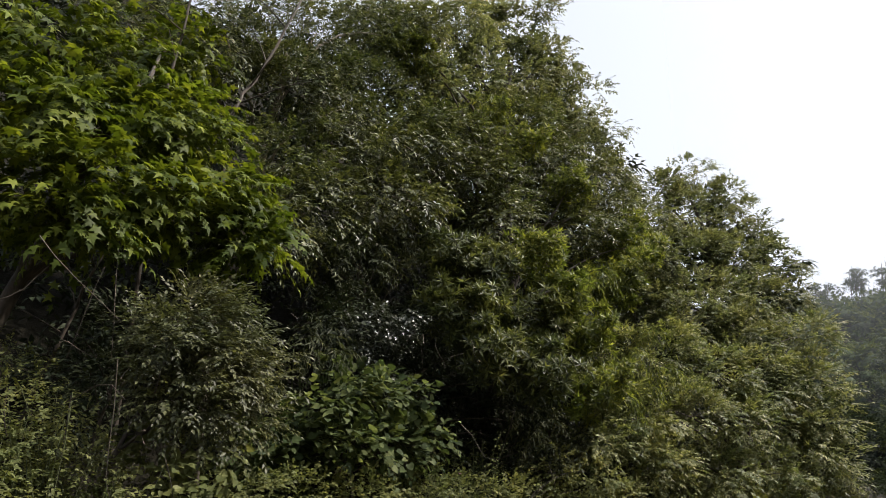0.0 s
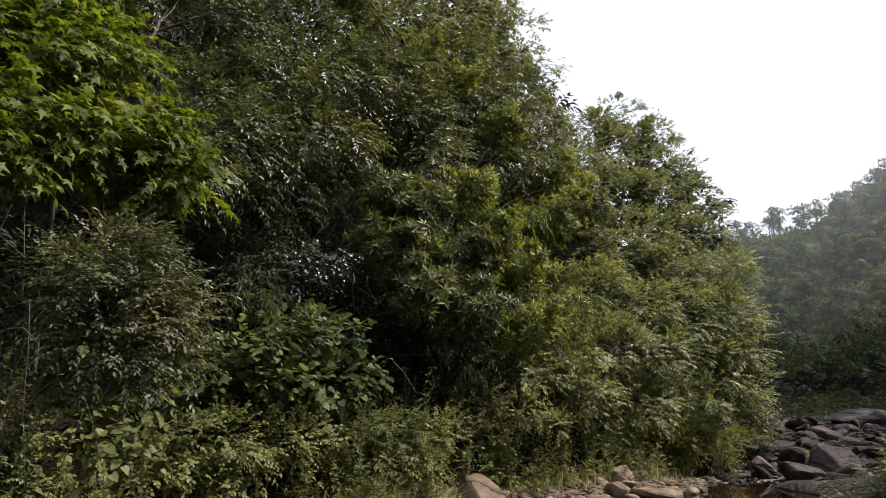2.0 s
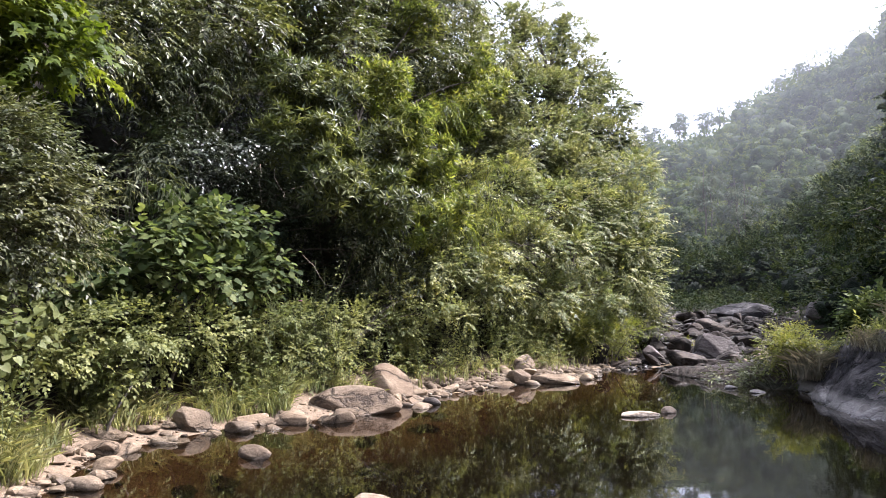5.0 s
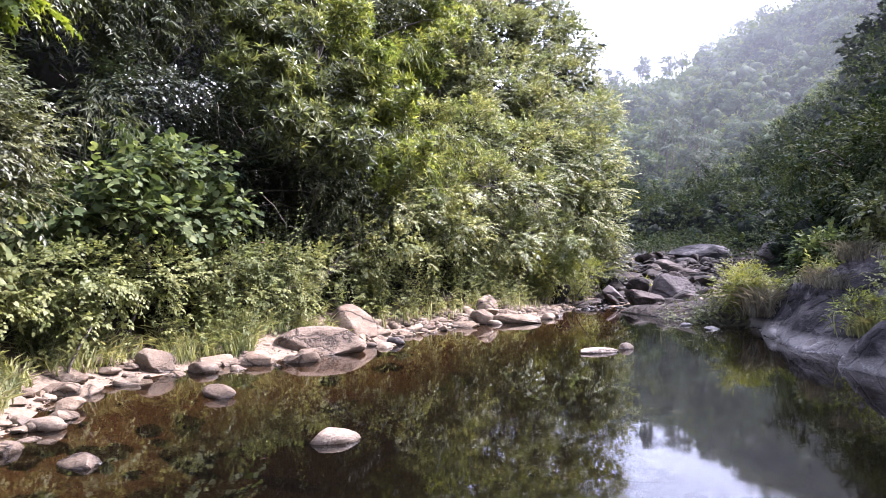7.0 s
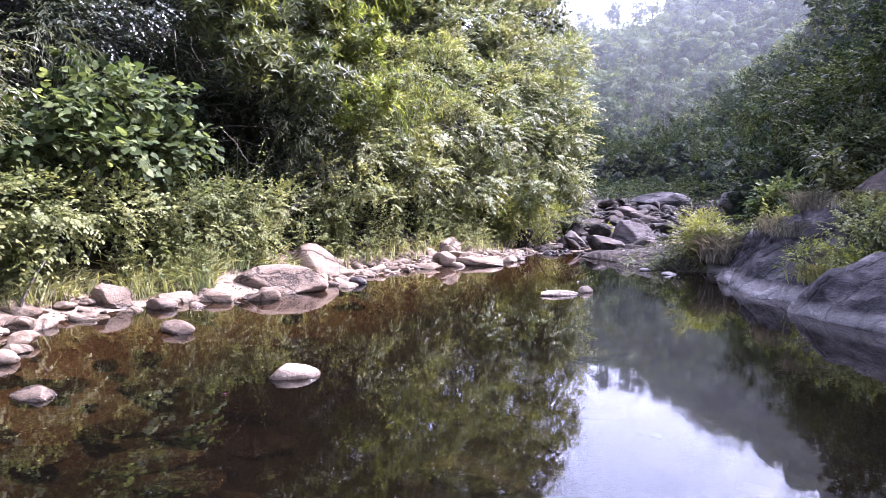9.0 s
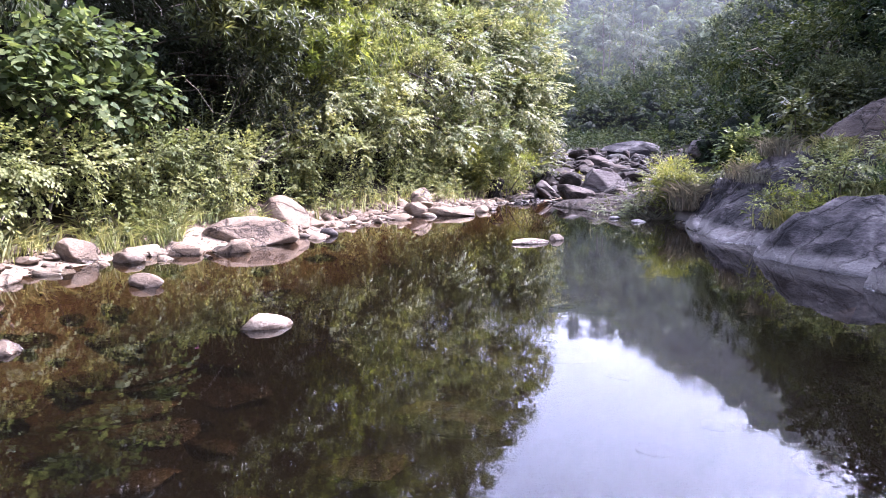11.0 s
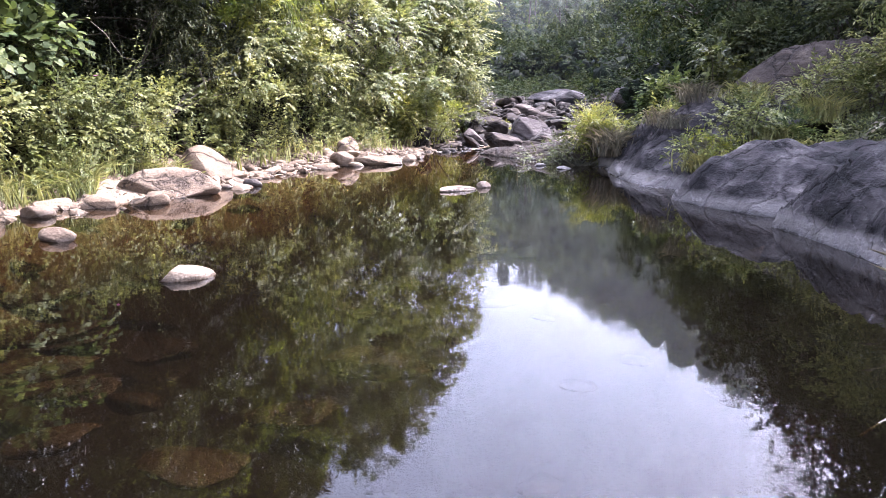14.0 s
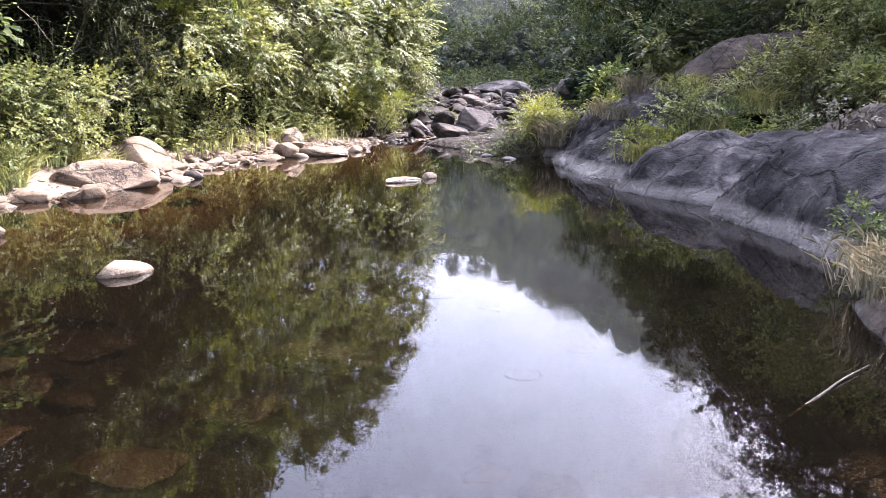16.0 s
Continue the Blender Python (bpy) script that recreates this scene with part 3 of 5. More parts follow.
def stone_shape(seed, sub=3, cuts=6, rough=0.16, strata=0.0, boxy=1.0, undercut=0.0):
    """A unit boulder: a ball cut by a few flat faces, then worn."""
    g = np.random.default_rng(seed)
    v, f = ICO[sub]
    v = np.sign(v) * np.abs(v) ** boxy
    for _ in range(cuts):
        n = unit(g.normal(0, 1, 3))
        d = g.uniform(0.45, 0.82)
        over = np.maximum(0, v @ n - d)
        v = v - 0.9 * over[:, None] * n
    u = unit(v)
    v = v + u * (rough * fbm(v * 1.6 + seed, 4, seed))[:, None]
    if strata:
        v = v + u * (strata * vnoise(v @ np.array([[1.0, .3, .2], [.1, 1, .3], [2.2, 2.6, 7.0]]) + seed, seed))[:, None]
    v = v / np.abs(v).max(0)
    if undercut:
        v[:, :2] *= (1 - undercut * sstep(0.25, -0.35, v[:, 2]))[:, None]
    return v, f


def crisp(me, degrees):
    """Keep the broken edges of a stone sharp."""
    me.set_sharp_from_angle(angle=radians(degrees))
    return me




def stone(name, x, y, z, sx, sy, sz, rz, mat, label, seed, sub=4, cuts=6, rough=0.14, tilt=(0, 0), strata=0.0, boxy=1.0, undercut=0.0, group=""):
    """One stone of half sizes sx, sy, sz, set a little into its bed."""
    v, f = stone_shape(seed, sub, cuts, rough, strata, boxy, undercut)
    ob = new(name, crisp(np_mesh(name, v * np.array([sx, sy, sz]), f, mat), 38))
    ob.matrix_basis = pose(x, y, z, tilt[0], tilt[1], rz)
    return tagged(ob, label, "rock", group)


stone("river_boulder", -1.98, 11.05, -.02, .84, .5, .41, 4, ROCK_SLAB, "large smooth pale pink boulder at the waterline", 29, 5, 4, .05, (8, -3), .035, 1.0, .3)
stone("leaning_slab", -1.5, 12.5, 0.14, .58, .38, .2, -24, ROCK_SLAB, "tilted pinkish stone slab leaning on the bank", 26, 5, 3, .025, (20, 34), .015, .5)
stone("river_stone", -0.94, 5.96, 0.0, .24, .15, .105, 8, ROCK_PINK, "smooth rounded grey stone standing in water", 39, 4, 2, .06, (4, 3), .02)
stone("river_stone", -2.43, 7.74, 0.02, .24, .13, .10, -32, ROCK_SLAB, "wet angular stone with pale top and dark side", 34, 4, 12, .08, (14, 14))
stone("river_stone", -2.77, 5.35, 0.0, .22, .12, .08, -20, ROCK_SLAB, "pinkish wedge-shaped stone just above the water", 36, 4, 5, .1)
stone("flat_stone", 2.33, 10.76, 0.0, .34, .13, .075, 12, ROCK_PALE, "flat whitish stone lying in the pool", 41, 4, 3, .08)
stone("river_stone", 2.84, 11.1, 0.02, .12, .09, .08, 0, ROCK_PALE, "small rounded whitish stone in the pool", 42, 4, 3, .1)
stone("flat_slab", 1.55, 15.2, 0.06, .58, .3, .17, -22, ROCK_PINK, "low flat pale slab at the water's edge", 44, 4, 7, .1, (0, 8), .03)
stone("river_stone", -3.74, 9.28, 0.10, .30, .23, .19, 10, ROCK_PINK, "blunt pale stone block on the gravel shore", 46, 4, 13, .05, (22, 8), .02, .75)
stone("river_stone", -2.66, 9.98, 0.05, .27, .2, .15, 0, ROCK_PINK, "pinkish stone half in the water", 48, 4, 11, .05, (18, 0), .02, .65)
stone("river_stone", -3.17, 9.33, 0.03, .22, .14, .11, -10, ROCK_SLAB, "brownish rounded stone at the waterline", 51, 4, 4, .1)
stone("river_stone", -4.48, 8.38, 0.13, .34, .17, .11, -14, ROCK_PINK, "long smooth cream stone on the gravel shore", 52, 4, 4, .07)
stone("river_stone", -3.76, 8.56, 0.02, .16, .09, .07, 4, ROCK_PINK, "flat cream stone at the waterline", 53, 4, 4, .07)
stone("river_stone", -4.1, 7.75, 0.08, .15, .12, .1, 30, ROCK_PINK, "round cream stone on the gravel shore", 54, 4, 4, .07)
stone("river_stone", -3.74, 7.12, 0.04, .15, .11, .1, 40, ROCK_PINK, "pale angular stone at the waterline", 55, 4, 7, .1)
stone("river_stone", -3.6, 6.42, 0.03, .20, .11, .09, -12, ROCK_PINK, "flat pinkish stone in shallow water", 56, 4, 4, .07)
stone("river_stone", -0.8, 11.9, 0.04, .16, .1, .09, 0, ROCK_DARK, "dark stone beside the leaning slab", 57, 4, 6, .1)
stone("river_stone", 0.75, 15.0, 0.15, .3, .2, .2, -20, ROCK_PINK, "pale angular stone on the shore", 58, 4, 8, .1)
stone("river_stone", 0.95, 15.9, 0.28, .32, .24, .3, 50, ROCK_PINK, "pinkish angular block on the shore", 59, 4, 8, .1, (0, 15))

# gravel shore stones along the waterline
PEBBLES = [crisp(np_mesh("shore_stone", stone_shape(100 + k, 3, 10, 0.09, .02, .8)[0], ICO[3][1], ROCK_PINK), 34) for k in range(10)]


def along(line, s0, s1, s):
    seg = [math.dist(a, b) for a, b in zip(line[:-1], line[1:])]
    d = s0 + (s1 - s0) * s
    for (a, b), ln in zip(zip(line[:-1], line[1:]), seg):
        if d <= ln:
            t = d / ln
            nx, ny = -(b[1] - a[1]) / ln, (b[0] - a[0]) / ln
            return a[0] + (b[0] - a[0]) * t, a[1] + (b[1] - a[1]) * t, nx, ny
        d -= ln
    return (*line[-1], 0, 1)


SHORE = LEFT_BANK[4:14]
SHORE_LEN = sum(math.dist(a, b) for a, b in zip(SHORE[:-1], SHORE[1:]))
pr = np.random.default_rng(5)
for k in range(298):
    x, y, nx, ny = along(SHORE, 0, SHORE_LEN, pr.uniform())
    off = pr.normal(0.24, 0.32)
    size = float(np.clip(0.08 * np.exp(pr.normal(0, 0.5)), 0.035, 0.2))
    x, y = x + nx * off, y + ny * off
    ob = new("shore_stone", PEBBLES[k % 10])
    sx, sy, sz = size * pr.uniform(.9, 1.7), size * pr.uniform(.7, 1.1), size * pr.uniform(.4, .8)
    ob.matrix_basis = pose(x, y, gh(x, y) + sz * 0.35, pr.uniform(-12, 12), pr.uniform(-12, 12), pr.uniform(0, 360)) @ Matrix.Diagonal((sx, sy, sz, 1))
    tagged(ob, "pale pinkish rounded stone on the gravel shore", "stone", "stones on the shore")

# fine gravel between the stones
def gravel(name, label, pts, sizes, mat, seed):
    g = np.random.default_rng(seed)
    iv, jf = ICO[1]
    m = len(pts)
    dirs = iv[None] * (1 + .35 * vnoise((iv[None] * 1.3 + g.uniform(0, 50, (m, 1, 3))).reshape(-1, 3), seed).reshape(m, -1))[..., None]
    a = g.uniform(0, 6.28, m)
    sc = sizes[:, None] * np.stack([g.uniform(.9, 1.6, m), g.uniform(.6, 1.1, m), g.uniform(.3, .65, m)], -1)
    q = dirs * sc[:, None]
    x = q[..., 0] * np.cos(a)[:, None] - q[..., 1] * np.sin(a)[:, None]
    y = q[..., 0] * np.sin(a)[:, None] + q[..., 1] * np.cos(a)[:, None]
    vv = np.stack([x, y, q[..., 2]], -1) + pts[:, None]
    ff = (jf[None] + (np.arange(m) * len(iv))[:, None, None]).reshape(-1, 3)
    return tagged(new(name, np_mesh(name, vv.reshape(-1, 3), ff, mat, False)), label, "gravel", kind="stuff")


gq = []
for _ in range(700):
    x, y, nx, ny = along(SHORE, 0, SHORE_LEN, pr.uniform())
    off = pr.normal(0.3, 0.35)
    gq.append((x + nx * off, y + ny * off))
gq = np.array(gq)
gravel("shore_gravel", "small pale stones scattered over the shore", np.column_stack([gq, ground_height(gq[:, 0], gq[:, 1]) + .006]),
       np.clip(.026 * np.exp(pr.normal(0, .4, len(gq))), .012, .06), ROCK_PINK, 91)

gq = []
for _ in range(520):
    x, y, nx, ny = along(SHORE, 0, SHORE_LEN, pr.uniform(.52, 1.0))
    off = pr.uniform(0.05, 1.0)
    gq.append((x + nx * off, y + ny * off))
gq = np.array(gq)
gravel("shore_rubble", "flat pale broken stones covering the shore", np.column_stack([gq, ground_height(gq[:, 0], gq[:, 1]) + .02]),
       np.clip(.075 * np.exp(pr.normal(0, .4, len(gq))), .03, .16), ROCK_PINK, 93)

# boulder cascade upstream
BOULDERS = [crisp(np_mesh("cascade_boulder", stone_shape(200 + k, 3, 15, 0.06, .03, .62)[0], ICO[3][1], (ROCK_WET, ROCK_MOUND, ROCK_WET)[k % 3], False), 30) for k in range(14)]
stone("cascade_boulder", 6.45, 20.3, 0.34, .68, .55, .48, 12, ROCK_MAUVE, "big pale-topped boulder in the cascade", 61, 5, 9, .05, (8, -6), .02, .75)
stone("cascade_boulder", 4.72, 20.1, 0.16, .36, .3, .42, 40, ROCK_MAUVE, "light grey angular boulder beside the pool", 62, 4, 10, .05, (10, 18), .02, .65)
stone("cascade_boulder", 3.06, 18.75, 0.24, .2, .16, .42, 30, ROCK_WET, "dark upright angular stone at the pool's end", 63, 4, 9, .05, (15, 24), .02, .6)
stone("cascade_boulder", 5.66, 20.9, 0.3, .5, .3, .34, 120, ROCK_WET, "dark slanting boulder in the cascade", 66, 4, 10, .05, (24, 12), .02, .6)
stone("cascade_boulder", 5.1, 21.3, 0.4, .42, .3, .36, 60, ROCK_WET, "dark slanting boulder in the cascade", 69, 4, 10, .05, (-20, 20), .02, .6)
stone("cascade_slab", 11.2, 31.2, 1.2, 1.3, .9, .5, -8, ROCK_GREY, "wide flat-topped grey boulder above the cascade", 64, 5, 8, .06, (0, 6), .03, .7)
stone("cascade_slab", 11.8, 25.3, 1.35, .6, .5, .5, 12, ROCK_MAUVE, "flat grey boulder among bushes", 65, 4, 8, .1)
stone("flat_stone", 5.1, 13.6, 0.01, .18, .12, .05, 10, ROCK_GREY, "small flat pale stone by the ledge", 67, 4, 7, .1)
stone("flat_stone", 4.85, 14.3, 0.01, .16, .1, .045, 30, ROCK_GREY, "small flat pale stone by the ledge", 68, 4, 7, .1)
for k in range(280):
    s = pr.uniform() ** 1.15
    y = 18.6 + 14 * s
    x0, x1 = 3.5 + 3.8 * s, 6.6 + 6.0 * s
    x = pr.uniform(x0, x1)
    size = float(np.clip(0.15 * np.exp(pr.normal(0, .55)), .06, .42))
    if math.hypot(x - 6.45, y - 20.1) < .75 or math.hypot(x - 4.72, y - 19.9) < .5:
        size = min(size, .12)
    ob = new("cascade_boulder", BOULDERS[k % 14])
    ob.matrix_basis = pose(x, y, gh(x, y) + size * 0.18, pr.uniform(-30, 30), pr.uniform(-30, 30), pr.uniform(0, 360)) @ Matrix.Diagonal(
        (size * pr.uniform(1.0, 1.9), size * pr.uniform(.8, 1.2), size * pr.uniform(.45, .85), 1))
    tagged(ob, "dark grey angular boulder in the dry cascade", "boulder", "boulders of the cascade")


cs = pr.uniform(size=1500)
cy = 18.0 + 15 * cs
cx = 3.0 + 3.8 * cs + pr.uniform(size=1500) * (4.4 + 3.2 * cs)
gravel("cascade_rubble", "dark angular rubble between the cascade boulders", np.column_stack([cx, cy, ground_height(cx, cy) + .02]),
       np.clip(.085 * np.exp(pr.normal(0, .45, 1500)), .03, .22), ROCK_WET, 92)


# ---- trees and shrubs ----
def tree(name, label, base, masses, leafmat, per_m2, n, reach, leaf, width, kind="lance", droop=0.3, bark=BARK, girth=0.14, flat=0.85, spread=55, flop=0.3,
         inner=0.5, category="tree", lift=0.25, whorl=False, shift=(0, 0), facing=1.0):
    """A trunk from the ground, one limb to each leafy mass, and the crown of leaf twigs."""
    masses = [(m[0] + shift[0], m[1] + shift[1], m[2], m[3]) for m in masses]
    bx, by = base
    bz = gh(bx, by) - 0.1
    root = thing(name, bx, by, bz, label, category)
    o = np.array([bx, by, bz])
    ms = sorted(masses, key=lambda m: m[2])
    top = np.mean([m[:3] for m in ms[len(ms) // 2:]], 0)
    line = bend(o, top, 0.0, 10, 0.35, int(bx * 7) % 50)
    part("trunk", np_mesh("trunk", *(lambda v, f: (v - o, f))(*tube(line, np.linspace(girth, girth * 0.25, 10), 8)), bark), root)
    for m in ms:
        c = np.array(m[:3])
        h = np.clip((c[2] - bz) / max(0.5, top[2] - bz) * 0.75, 0.15, 0.95)
        p = line[int(h * 9)]
        v, f = tube(bend(p, c, 0.12 * np.linalg.norm(c - p), 7, 0.15, int(m[0] * 10)), np.linspace(girth * 0.4, girth * 0.07, 7), 5)
        part("limb", np_mesh("limb", v - o, f, bark), root)
    b, w = shell(masses, per_m2 * 1.9, flat, inner, lift)
    v, f = rosettes(b, w, n, leaf, width) if whorl else sprays(b, w, n, reach, leaf * 1.12, width * 1.25, droop, spread, flop, kind, RIVERWARD * (facing if bx < 7 else 0))
    part("crown", np_mesh("crown", v - o, f, leafmat, smooth=False), root)
    return root

tree("broadleaf_tree", "tall tree with layered bright green lobed leaves", (-8.2, 6.6),
     [(-7.6, 6.4, 7.1, 0.85), (-7.2, 7.2, 7.2, 0.73), (-6.7, 6, 5.7, 0.74), (-6.5, 7.3, 6.2, 0.55), (-6.4, 5.9, 4.75, 0.6),
      (-6.1, 6.6, 5, 0.6), (-6.4, 8.2, 6.4, 0.63), (-6.85, 8.5, 7.1, .5), (-5.75, 7.4, 4.9, 0.55), (-5.6, 8.0, 5.5, .55), (-5.3, 8.1, 4.8, 0.5),
      (-7.6, 9.4, 8.8, 0.67), (-6.1, 6.0, 4.3, 0.4), (-5.0, 8.2, 4.55, .36), (-7.1, 7.0, 6.1, .6)],
     LEAF_MAPLE, 13, 7, .45, .135, .115, "palm", .35, girth=.13, flat=.55, lift=.05, flop=.45, facing=.5)
tree("feathery_shrub", "fine-leaved olive shrub drooping over the bank", (-5.9, 6.6),
     [(-5.0, 6.9, 3.3, 0.5), (-4.85, 7.4, 3.2, 0.45), (-4.65, 7.8, 3.05, 0.36), (-5.05, 6.6, 3.0, 0.45), (-4.8, 7.0, 2.8, 0.5),
      (-4.6, 7.6, 2.75, 0.38), (-4.75, 7.1, 2.4, 0.42), (-4.85, 6.6, 2.45, 0.38), (-4.55, 7.4, 2.3, .34)],
     LEAF_FEATHER, 38, 11, .32, .062, .027, droop=.25, girth=.05, category="shrub")
tree("forest_tree", "slender pale-barked tree with fine olive leaves", (-7.6, 11.2),
     [(-7.7, 10.7, 10, 1.11), (-6.8, 12.8, 11.3, 1.38), (-6.8, 11.6, 9.1, 0.97), (-5.9, 12.7, 9.2, 1.14), (-5.9, 15.1, 12.5, 1.39),
      (-5.5, 12.2, 7.6, 0.93), (-6.1, 10.7, 7, 0.75), (-5.5, 10.9, 6.2, 0.82), (-5.8, 9.8, 5.7, 0.67), (-8.7, 10.2, 8.8, 0.96),
      (-9.7, 9.8, 10.2, 1.02)],
     LEAF_OLIVE, 19, 11, .5, .085, .03, droop=.35, bark=BARK_PALE, girth=.14)
tree("crest_tree", "tall dark forest tree on the crest of the slope", (-4.4, 19.5),
     [(-5.4, 15.6, 12.2, 1.09), (-5.1, 17.8, 14.6, 1.43), (-4.8, 20, 16, 1.3), (-3.3, 20.4, 15.7, 1.15), (-2.4, 20.9, 15.1, 1.0), (-4.8, 15.8, 10.9, 1.2),
      (-3.9, 17.4, 12.2, 1.32), (-2.8, 19.6, 13.6, 1.4), (-2.0, 20.8, 14.2, .95), (-1.4, 21.0, 13.2, .95), (-1.1, 20.9, 12.2, .85), (-6.9, 15.5, 14, 1.33), (-1.0, 20.8, 11.2, .8),
      (-.6, 21.3, 10.6, .8), (-1.9, 19.6, 11.9, 1.0), (.1, 21.2, 7.0, .9), (.3, 22.6, 7.7, 1.0), (.2, 21.8, 9.2, 1.0), (-.4, 22.4, 8.8, 1.2)],
     LEAF_CREST, 11, 10, .34, .108, .049, droop=.3, girth=.22)
tree("forest_tree", "dense olive green forest tree on the slope", (-3.6, 16.6),
     [(-4.8, 13.5, 8.6, 1.01), (-4.2, 14.8, 9.1, 1.09), (-4.6, 12.3, 6.9, 0.84), (-3.6, 15, 8.1, 1.06), (-3.1, 17.2, 10.4, 1.24),
      (-2.1, 18, 9.9, 1.19), (-1.1, 18.9, 9.7, 1.06), (-0.6, 18.6, 8.5, 0.87), (-1.8, 17.2, 7.9, 1.02), (-2.9, 15.2, 7.3, 0.92)],
     LEAF_OLIVE, 18, 10, .5, .11, .036, droop=.35, girth=.2)
tree("bamboo_clump", "arching bamboo clump with fine drooping grey-green leaves", (-5.2, 11.8),
     [(-4.7, 11.2, 5.9, 0.61), (-4.2, 11.8, 5.9, 0.63), (-5, 10.5, 5.3, 0.58), (-3.8, 11.9, 5.2, 0.62), (-4.4, 11, 5.3, 0.5)],
     LEAF_GREY, 11, 12, .5, .12, .02, droop=.5, girth=.05, flop=.6, category="bamboo", shift=(-.6, .7))
# Rosette tree in two colours: this half dark for shade, the next sunlit.
tree("forest_tree", "rosette tree's shaded half, lance leaves coloured dark for shade", (-3.3, 16.2),
     [(-3.1, 13.6, 5.4, 0.8), (-3.3, 12.4, 4.5, 0.68), (-2.3, 13.9, 4.6, 0.8), (-1.9, 13.3, 3.6, 0.73), (-2.7, 12.5, 3.7, 0.64), (-3.7, 12.8, 5.6, 0.66)],
     LEAF_SPRAY_SHADED, 18, 10, .36, .17, .045, girth=.14, whorl=True, shift=(.2, -.3))
tree("forest_tree", "rosette tree's sunlit half, lance leaves coloured yellow-green for sun", (-2.0, 15.6),
     [(-2.3, 14.5, 6.0, 0.7), (-1.4, 15.2, 4.6, 0.75), (-1.75, 14.4, 5.2, .6), (-0.8, 17, 6.2, 0.91), (-0.2, 18.1, 7.2, 0.83), (-1.2, 14.9, 3.4, 0.72), (-5.2, 15.05, 11.5, .55), (-5.95, 15.05, 12.1, .45), (-3.65, 15.95, 10.25, .55), (-2.75, 16.45, 9.65, .5), (-1.7, 16.95, 8.55, .55)],
     LEAF_SPRAY, 17, 10, .36, .16, .042, girth=.12, whorl=True, shift=(.3, -.45))
tree("round_tree", "tall dark green tree with a rounded crown", (2.6, 23.4),
     [(1.9, 25, 12.1, .8), (1.1, 24, 11.2, .8), (2.8, 25.5, 11.3, .8), (3.6, 26, 11.6, .7), (.8, 22.5, 9.6, .85), (1.9, 24, 10.2, .95), (3.2, 25, 10.2, .95), (4.1, 25.5, 9.9, .75),
      (.9, 21.5, 8.0, .9), (2.1, 23, 8.4, 1.0), (3.4, 24, 8.5, .95), (4.5, 24.5, 8.5, .75), (1.1, 20.8, 6.6, .9), (2.4, 22, 6.8, 1.0), (3.8, 23, 7.0, .95), (4.7, 24, 7.4, .7),
      (1.4, 20, 5.6, .95), (2.8, 20.9, 5.4, 1.0)],
     LEAF_CREST, 17, 10, .32, .098, .045, droop=.25, girth=.22)
tree("drooping_thicket", "drooping thicket of vines and bamboo over the bank", (2.0, 19.2),
     [(-0.3, 16.3, 4.2, 0.79), (0.6, 17.5, 4.4, 0.85), (1.7, 18.7, 4.2, 0.98), (2.9, 19.9, 4.2, 0.97), (4.2, 20.7, 4.2, 0.93),
      (4.5, 20.8, 3.3, 0.85), (3.4, 19.8, 3, 0.88), (2.1, 18.5, 3, 0.9), (0.9, 17.1, 3, 0.89), (-0.2, 15.8, 2.9, 0.82),
      (-1, 14.8, 2.5, 0.71), (0.1, 15.9, 2, 0.7), (1.6, 17.6, 1.9, 0.78), (3.1, 19.2, 1.9, 0.78), (4.5, 20.4, 2.2, 0.75),
      (4.5, 21.8, 5.6, 0.9)],
     LEAF_THICKET, 23, 10, .32, .082, .036, droop=.25, girth=.08, flop=.35, category="thicket")
# Dark-coloured leaves set behind the hollows to stand for their shade.
tree("shaded_shrub", "shrub under the overhanging trees, leaves coloured dark for shade", (-4.6, 12.0),
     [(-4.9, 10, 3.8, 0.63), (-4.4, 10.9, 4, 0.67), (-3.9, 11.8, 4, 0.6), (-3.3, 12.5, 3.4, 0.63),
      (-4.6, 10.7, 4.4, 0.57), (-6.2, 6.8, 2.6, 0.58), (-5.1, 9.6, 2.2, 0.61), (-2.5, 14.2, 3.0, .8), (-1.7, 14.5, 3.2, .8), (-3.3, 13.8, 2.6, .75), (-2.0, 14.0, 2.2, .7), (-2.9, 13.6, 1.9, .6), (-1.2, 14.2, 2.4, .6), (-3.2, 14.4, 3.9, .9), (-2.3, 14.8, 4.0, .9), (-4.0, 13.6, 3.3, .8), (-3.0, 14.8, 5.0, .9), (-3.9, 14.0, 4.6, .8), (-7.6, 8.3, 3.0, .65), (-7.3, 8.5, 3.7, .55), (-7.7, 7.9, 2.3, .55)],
     LEAF_SHADED, 15, 8, .4, .11, .036, droop=.3, girth=.06, category="shrub", shift=(-.5, .6))
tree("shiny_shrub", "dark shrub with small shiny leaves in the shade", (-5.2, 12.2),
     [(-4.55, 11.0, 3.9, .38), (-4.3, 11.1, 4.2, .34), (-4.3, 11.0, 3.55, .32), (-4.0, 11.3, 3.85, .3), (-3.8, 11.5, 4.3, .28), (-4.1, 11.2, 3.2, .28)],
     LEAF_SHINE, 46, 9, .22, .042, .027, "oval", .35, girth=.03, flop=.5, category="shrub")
tree("straggling_shrub", "straggling shrub with narrow pale leaves in the hollow", (-2.9, 14.2),
     [(-2.3, 13.3, 2.9, .4), (-1.9, 13.6, 2.6, .4), (-2.6, 13.0, 2.75, .3), (-1.5, 13.8, 2.2, .36), (-2.1, 13.4, 2.0, .3)],
     LEAF_GREY, 12, 8, .4, .12, .022, "lance", .6, girth=.03, flop=.6, category="shrub")
